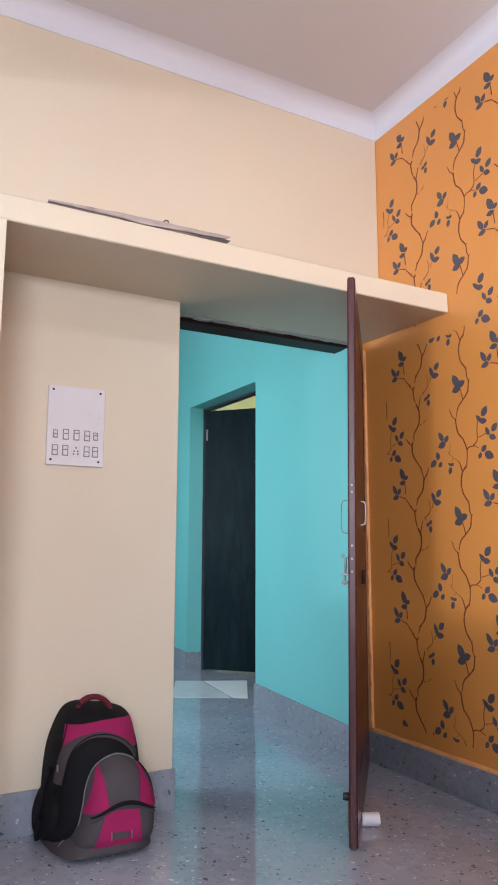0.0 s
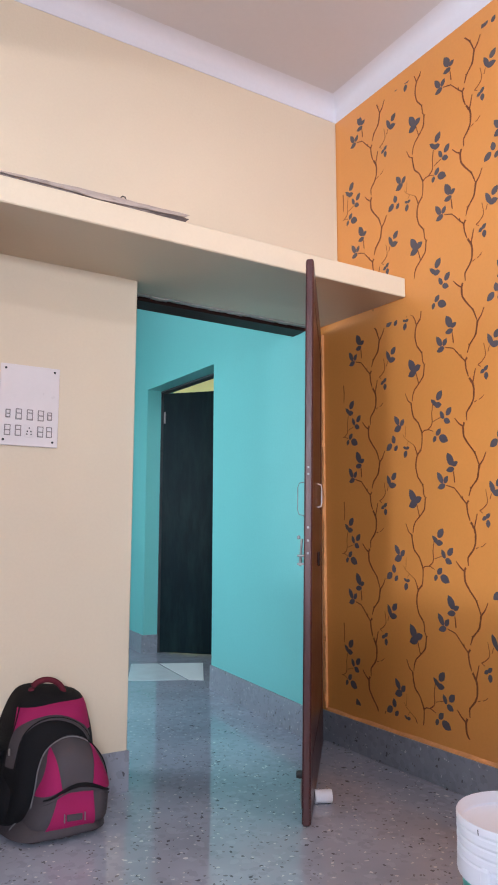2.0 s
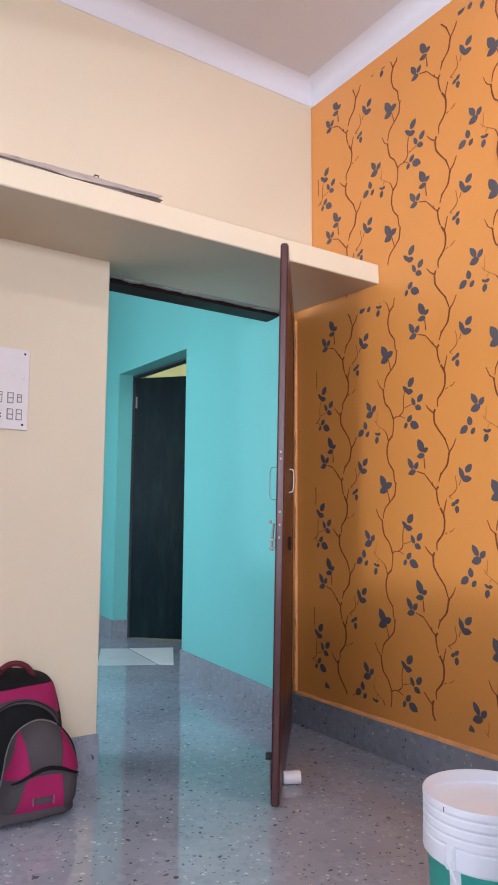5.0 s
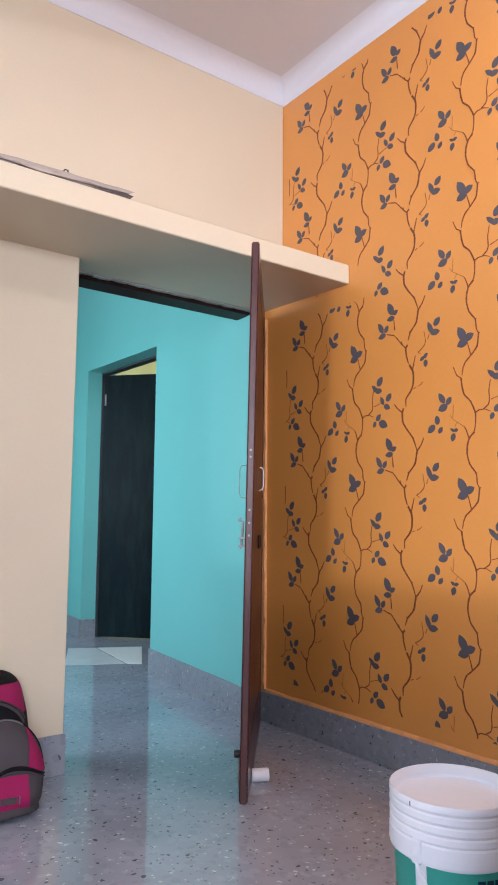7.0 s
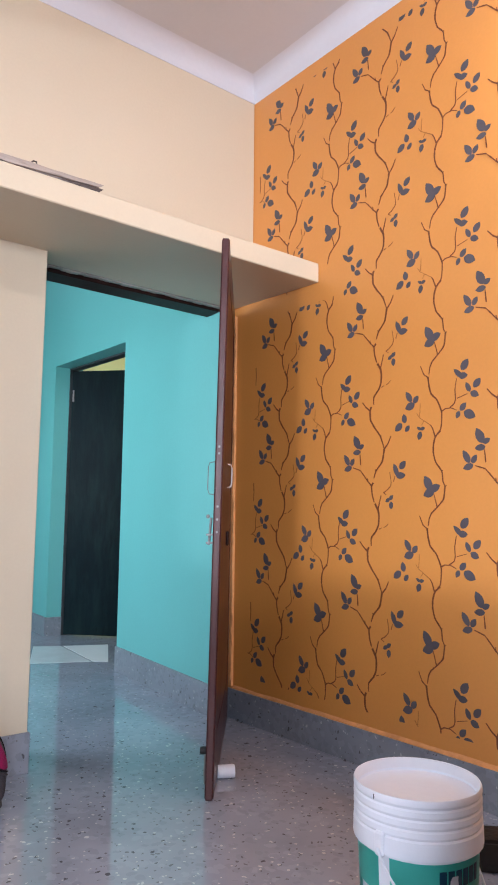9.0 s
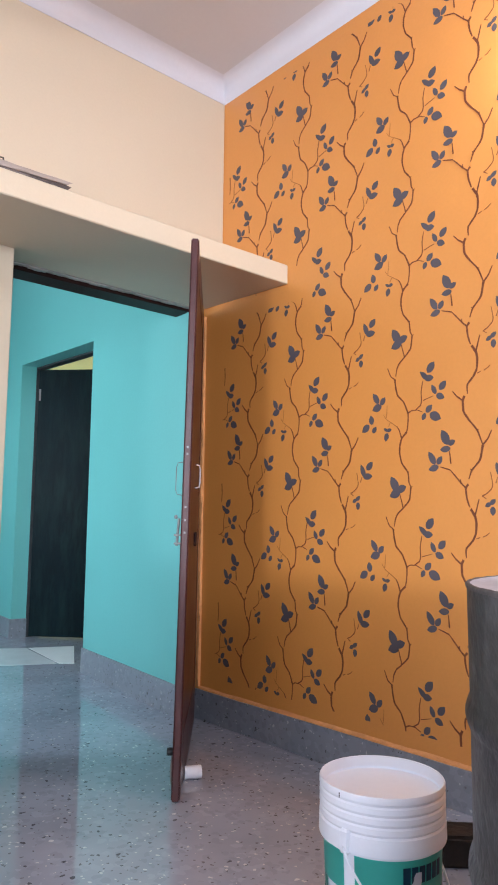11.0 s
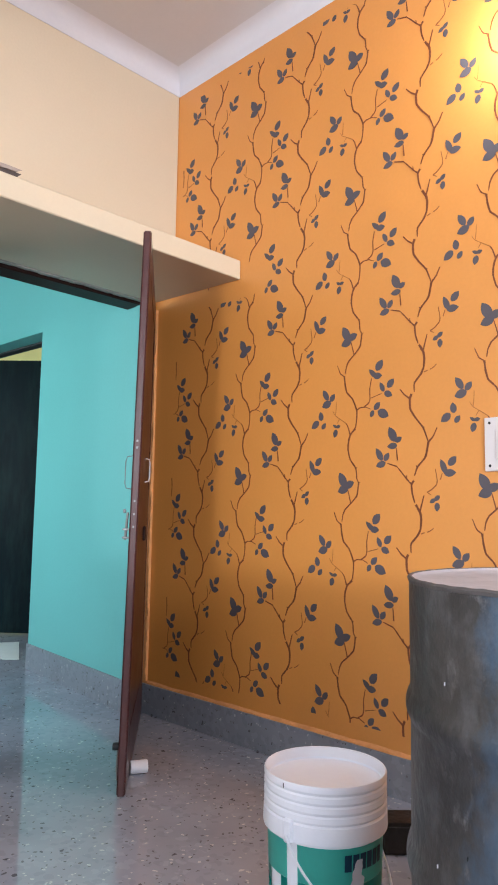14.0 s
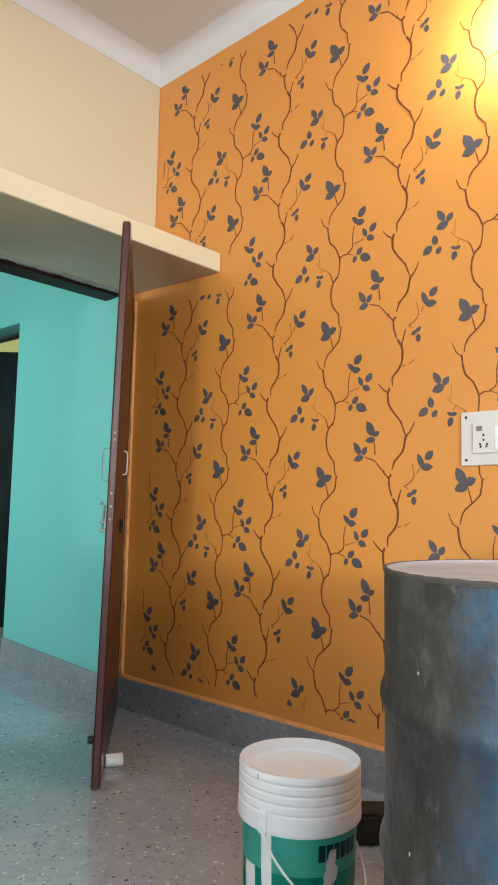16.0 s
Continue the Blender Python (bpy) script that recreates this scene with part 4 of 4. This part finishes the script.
TWIGS_A = [
    ([(0.063, -0.03), (0.081, -0.021), (0.099, -0.005), (0.103, 0.011), (0.096, 0.052)], 0.0048),
    ([(0.115, 0.013), (0.123, 0.035)], 0.004),
    ([(0.063, -0.03), (0.078, -0.04)], 0.004),
    ([(0.037, -0.177), (0.051, -0.172)], 0.0045),
    ([(0.062, -0.17), (0.074, -0.165), (0.087, -0.155)], 0.004)]
STEMS_B = [
    ([(-0.06, 0.142), (-0.056, 0.108), (-0.047, 0.075), (-0.02, 0.047), (0.0, 0.0), (-0.001, -0.038), (-0.007, -0.067), (-0.032, -0.091)], 0.0072),
    ([(-0.06, 0.141), (-0.079, 0.155), (-0.094, 0.189)], 0.005),
    ([(-0.032, -0.091), (-0.042, -0.061), (-0.052, -0.045)], 0.005),
    ([(0.0, 0.0), (0.016, 0.009), (0.045, 0.009)], 0.0055),
    ([(0.036, 0.011), (0.056, 0.024), (0.062, 0.041), (0.061, 0.077), (0.069, 0.117)], 0.0048),
    ([(0.069, 0.042), (0.091, 0.048), (0.114, 0.054)], 0.0032),
    ([(0.045, 0.008), (0.067, -0.002)], 0.0035)]
STEMS_B_LOWER = [
    ([(-0.006, -0.071), (-0.029, -0.091), (-0.039, -0.119), (-0.041, -0.15), (-0.031, -0.189), (-0.004, -0.225), (0.0, -0.263), (0.009, -0.28)], 0.0075),
    ([(0.009, -0.28), (0.001, -0.329), (-0.028, -0.359), (-0.053, -0.38), (-0.065, -0.402), (-0.07, -0.429)], 0.0065),
    ([(-0.028, -0.359), (-0.034, -0.336), (-0.042, -0.307)], 0.005),
    ([(0.009, -0.28), (0.016, -0.278)], 0.004),
    ([(-0.004, -0.225), (0.001, -0.221)], 0.004)]
STEMS_E = [
    ([(0.025, 0.01), (0.045, 0.009), (0.067, -0.002)], 0.004),
    ([(0.036, 0.011), (0.056, 0.024), (0.062, 0.041), (0.061, 0.077), (0.069, 0.117)], 0.0048),
    ([(0.069, 0.042), (0.091, 0.048), (0.114, 0.054)], 0.0032)]
TWIGS_B = [
    ([(-0.052, -0.046), (-0.082, -0.026), (-0.104, -0.011), (-0.116, 0.007)], 0.0035),
    ([(-0.103, -0.008), (-0.1, 0.013), (-0.098, 0.044)], 0.003),
    ([(-0.082, -0.026), (-0.094, -0.043)], 0.003)]
# leaves: base and tip, width
CLUSTERS_A = [
    [(-0.066, 0.155, -0.094, 0.214, 0.036), (-0.069, 0.157, -0.039, 0.172, 0.025), (-0.056, 0.144, -0.102, 0.141, 0.025)],
    [(-0.122, 0.087, -0.152, 0.138, 0.027), (-0.116, 0.087, -0.095, 0.118, 0.024), (-0.107, 0.082, -0.152, 0.07, 0.026)],
    [(0.139, 0.029, 0.117, 0.085, 0.024), (0.146, 0.06, 0.177, 0.092, 0.032), (0.127, 0.035, 0.176, 0.036, 0.028)],
    [(0.09, -0.06, 0.113, -0.042, 0.018), (0.096, -0.054, 0.073, -0.067, 0.017), (0.102, -0.065, 0.101, -0.098, 0.027)]]
CLUSTERS_B = [
    [(-0.051, -0.299, -0.084, -0.238, 0.038), (-0.058, -0.295, -0.013, -0.277, 0.034), (-0.038, -0.295, -0.09, -0.314, 0.038)],
    [(-0.138, 0.052, -0.167, 0.098, 0.027), (-0.131, 0.046, -0.107, 0.076, 0.029), (-0.123, 0.045, -0.171, 0.03, 0.033)],
    [(-0.173, -0.029, -0.18, 0.011, 0.034), (-0.186, -0.026, -0.224, -0.054, 0.039), (-0.172, -0.062, -0.152, -0.037, 0.027)],
    [(-0.101, -0.058, -0.078, -0.054, 0.018), (-0.094, -0.061, -0.116, -0.047, 0.012), (-0.098, -0.065, -0.108, -0.099, 0.032)]]
CLUSTERS_E = [
    [(0.08, 0.143, 0.111, 0.183, 0.044), (0.086, 0.116, 0.048, 0.154, 0.021), (0.067, 0.124, 0.108, 0.123, 0.029)],
    [(0.13, 0.072, 0.16, 0.104, 0.039), (0.117, 0.058, 0.099, 0.097, 0.021), (0.116, 0.058, 0.152, 0.041, 0.029)],
    [(0.071, -0.006, 0.098, 0.022, 0.027), (0.069, -0.005, 0.056, -0.033, 0.022), (0.086, -0.01, 0.136, -0.035, 0.041)]]


def flat(bm, pts, lift):
    """A film with an edge of its own, from its outline on the wall."""
    f = bm.faces.new([bm.verts.new((-lift, -u, v)) for u, v in pts])
    f.normal_update()
    side_faces = bmesh.ops.extrude_face_region(bm, geom=[f])["geom"]
    for g in side_faces:
        if isinstance(g, bmesh.types.BMVert):
            g.co.x = -0.0003


def stroke(bm, pts, w, rr):
    fine = []
    for i in range(len(pts) - 1):
        p0, p1, p2, p3 = (Vector(pts[max(0, min(len(pts) - 1, k))]) for k in (i - 1, i, i + 1, i + 2))
        m1, m2 = 0.28 * (p2 - p0), 0.28 * (p3 - p1)
        for t in (0, 0.2, 0.5, 0.8):
            fine.append((2 * t ** 3 - 3 * t * t + 1) * p1 + (t ** 3 - 2 * t * t + t) * m1 + (3 * t * t - 2 * t ** 3) * p2 + (t ** 3 - t * t) * m2)
    fine.append(Vector(pts[-1]))
    left, right = [], []
    for i, p in enumerate(fine):
        d = (fine[min(i + 1, len(fine) - 1)] - fine[max(i - 1, 0)]).normalized()
        nrm = Vector((-d.y, d.x))
        k = i / (len(fine) - 1)
        hw = 0.5 * w * (1.0 - 0.38 * k) * (1 + 0.14 * rr.uniform(-1, 1)) * (0.7 + 0.3 * min(1.0, 5 * (1 - k)))
        left.append(p + nrm * hw)
        right.append(p - nrm * hw)
    for i in range(len(fine) - 1):
        bm.faces.new([bm.verts.new((-LIFT, -q.x, q.y)) for q in (left[i], left[i + 1], right[i + 1], right[i])])
    bmesh.ops.remove_doubles(bm, verts=bm.verts, dist=1e-6)


def strokes(lines, seed):
    bm = bmesh.new()
    rr = random.Random(seed)
    for i, (pts, w) in enumerate(lines):
        b = bmesh.new()
        stroke(b, pts, w, rr)
        for v in b.verts:
            v.co.x -= 0.00008 * i
        me = bpy.data.meshes.new("scratch")
        b.to_mesh(me)
        b.free()
        bm.from_mesh(me)
        bpy.data.meshes.remove(me)
    bmesh.ops.recalc_face_normals(bm, faces=bm.faces)
    bmesh.ops.solidify(bm, geom=bm.faces[:], thickness=0.0012)
    return bm


def cluster(leaves):
    bm = bmesh.new()
    for i, (bu, bv, tu, tv, w) in enumerate(leaves):
        tip = Vector((tu, tv))
        base = Vector((bu, bv)).lerp(tip, 0.06)
        w = min(0.95 * w, 0.66 * (tip - base).length)
        d = tip - base
        nrm = Vector((-d.y, d.x)).normalized()
        prof = ((0.0, 0.05), (0.06, 0.22), (0.17, 0.38), (0.32, 0.48), (0.48, 0.5), (0.64, 0.45), (0.79, 0.32), (0.91, 0.15))
        pts = [base + d * s + nrm * w * k for s, k in prof] + [tip] + [base + d * s - nrm * w * k for s, k in reversed(prof)]
        flat(bm, [(p.x, p.y) for p in pts], LIFT + 0.0002 * i)
    return bm


ZLOW, ZHIGH = 0.212, 3.088
KINDS = {}
for key, lines, mat in (("stem_a", STEMS_A + STEMS_A_UPPER, STEM_PAINT), ("twig_a", TWIGS_A, TWIG_PAINT), ("stem_b", STEMS_B + STEMS_B_LOWER, STEM_PAINT), ("twig_b", TWIGS_B, PALE_STEM), ("stem_e", STEMS_E, TWIG_PAINT)):
    KINDS[key] = (("branch" if "stem" in key else "twig"), mesh_of(strokes(lines, len(KINDS)), key, mat))
for tag, groups in (("ca", CLUSTERS_A), ("cb", CLUSTERS_B), ("ce", CLUSTERS_E)):
    for i, g in enumerate(groups):
        KINDS[f"{tag}{i}"] = ("leaf_cluster", mesh_of(cluster(g), "leaves", LEAF_PAINT))


def stamp(key, y, z, low=ZLOW, high=ZHIGH):
    """One stencilled piece on the wall; pieces that cross the stencil's end lines are cut there."""
    name, me = KINDS[key]
    zs = [v.co.z + z for v in me.vertices]
    if max(zs) < low or min(zs) > high:
        return
    if min(zs) < low or max(zs) > high:
        bm = bmesh.new()
        bm.from_mesh(me)
        for lim, nz in ((low - z, -1), (high - z, 1)):
            bmesh.ops.bisect_plane(bm, geom=bm.verts[:] + bm.edges[:] + bm.faces[:], plane_co=(0, 0, lim), plane_no=(0, 0, nz), clear_outer=True)
        cut = bpy.data.meshes.new(me.name)
        bm.to_mesh(cut)
        bm.free()
        cut.materials.append(me.materials[0])
        me = cut
    ob = new(name, me)
    ob.parent = EAST
    ob.location = (0, y, z)


SET_A = ("stem_a", "twig_a", "ca0", "ca1", "ca2", "ca3")
SET_E = ("ce0", "ce1", "ce2")
SET_B = ("stem_b", "twig_b", "cb0", "cb1", "cb2", "cb3") + SET_E
for y0, drift, zj in ((-0.808, 0.0205, 1.697), (-1.397, 0.019, 1.675), (-2.0, 0.019, 1.67)):
    for k in range(-3, 3):
        for key in SET_A:
            stamp(key, y0 - drift * k, zj + 0.579 * k)
for y0, drift, zj in ((-1.162, 0.0155, 1.966), (-1.751, 0.019, 1.945)):
    for k in range(-3, 3):
        for key in SET_B:
            stamp(key, y0 - drift * k + (0.0 if key in SET_E else 0.009), zj + 0.58 * k)
# the stencil was set anew under the shelf
UNDER = 1.972
for k in range(2):
    for key in SET_A:
        stamp(key, -0.264 - 0.005 * k, 2.302 + 0.585 * k)
for k in range(4):
    for key in SET_A:
        stamp(key, -0.229 + 0.0155 * k, 1.757 - 0.577 * k, high=UNDER)
for k in range(2):
    for key in SET_B:
        stamp(key, -0.607 - 0.012 * k, 2.56 + 0.585 * k, low=2.13 if "c" not in key else ZLOW)
for k in range(4):
    for key in SET_B:
        stamp(key, (-0.583 if key in SET_E else -0.573) + 0.018 * k, (1.992 if key in SET_E else 2.008) - 0.577 * k, high=3.0 if key in SET_E else UNDER)
for y, z in ((-0.022, 2.588), (0.006, 1.464), (0.024, 0.894), (0.041, 0.320)):
    for key in SET_E + ("stem_e",):
        stamp(key, y, z)
# stray marks of the stencil's edge
KINDS["dash"] = ("twig", mesh_of(strokes([([(0.0, 0.045), (0.003, 0.0), (0.0, -0.045)], 0.007)], 9), "dash", TWIG_PAINT))
for y, z in ((-0.05, 2.69), (-0.03, 1.69), (-0.02, 1.11), (-0.005, 0.53)):
    stamp("dash", y, z)
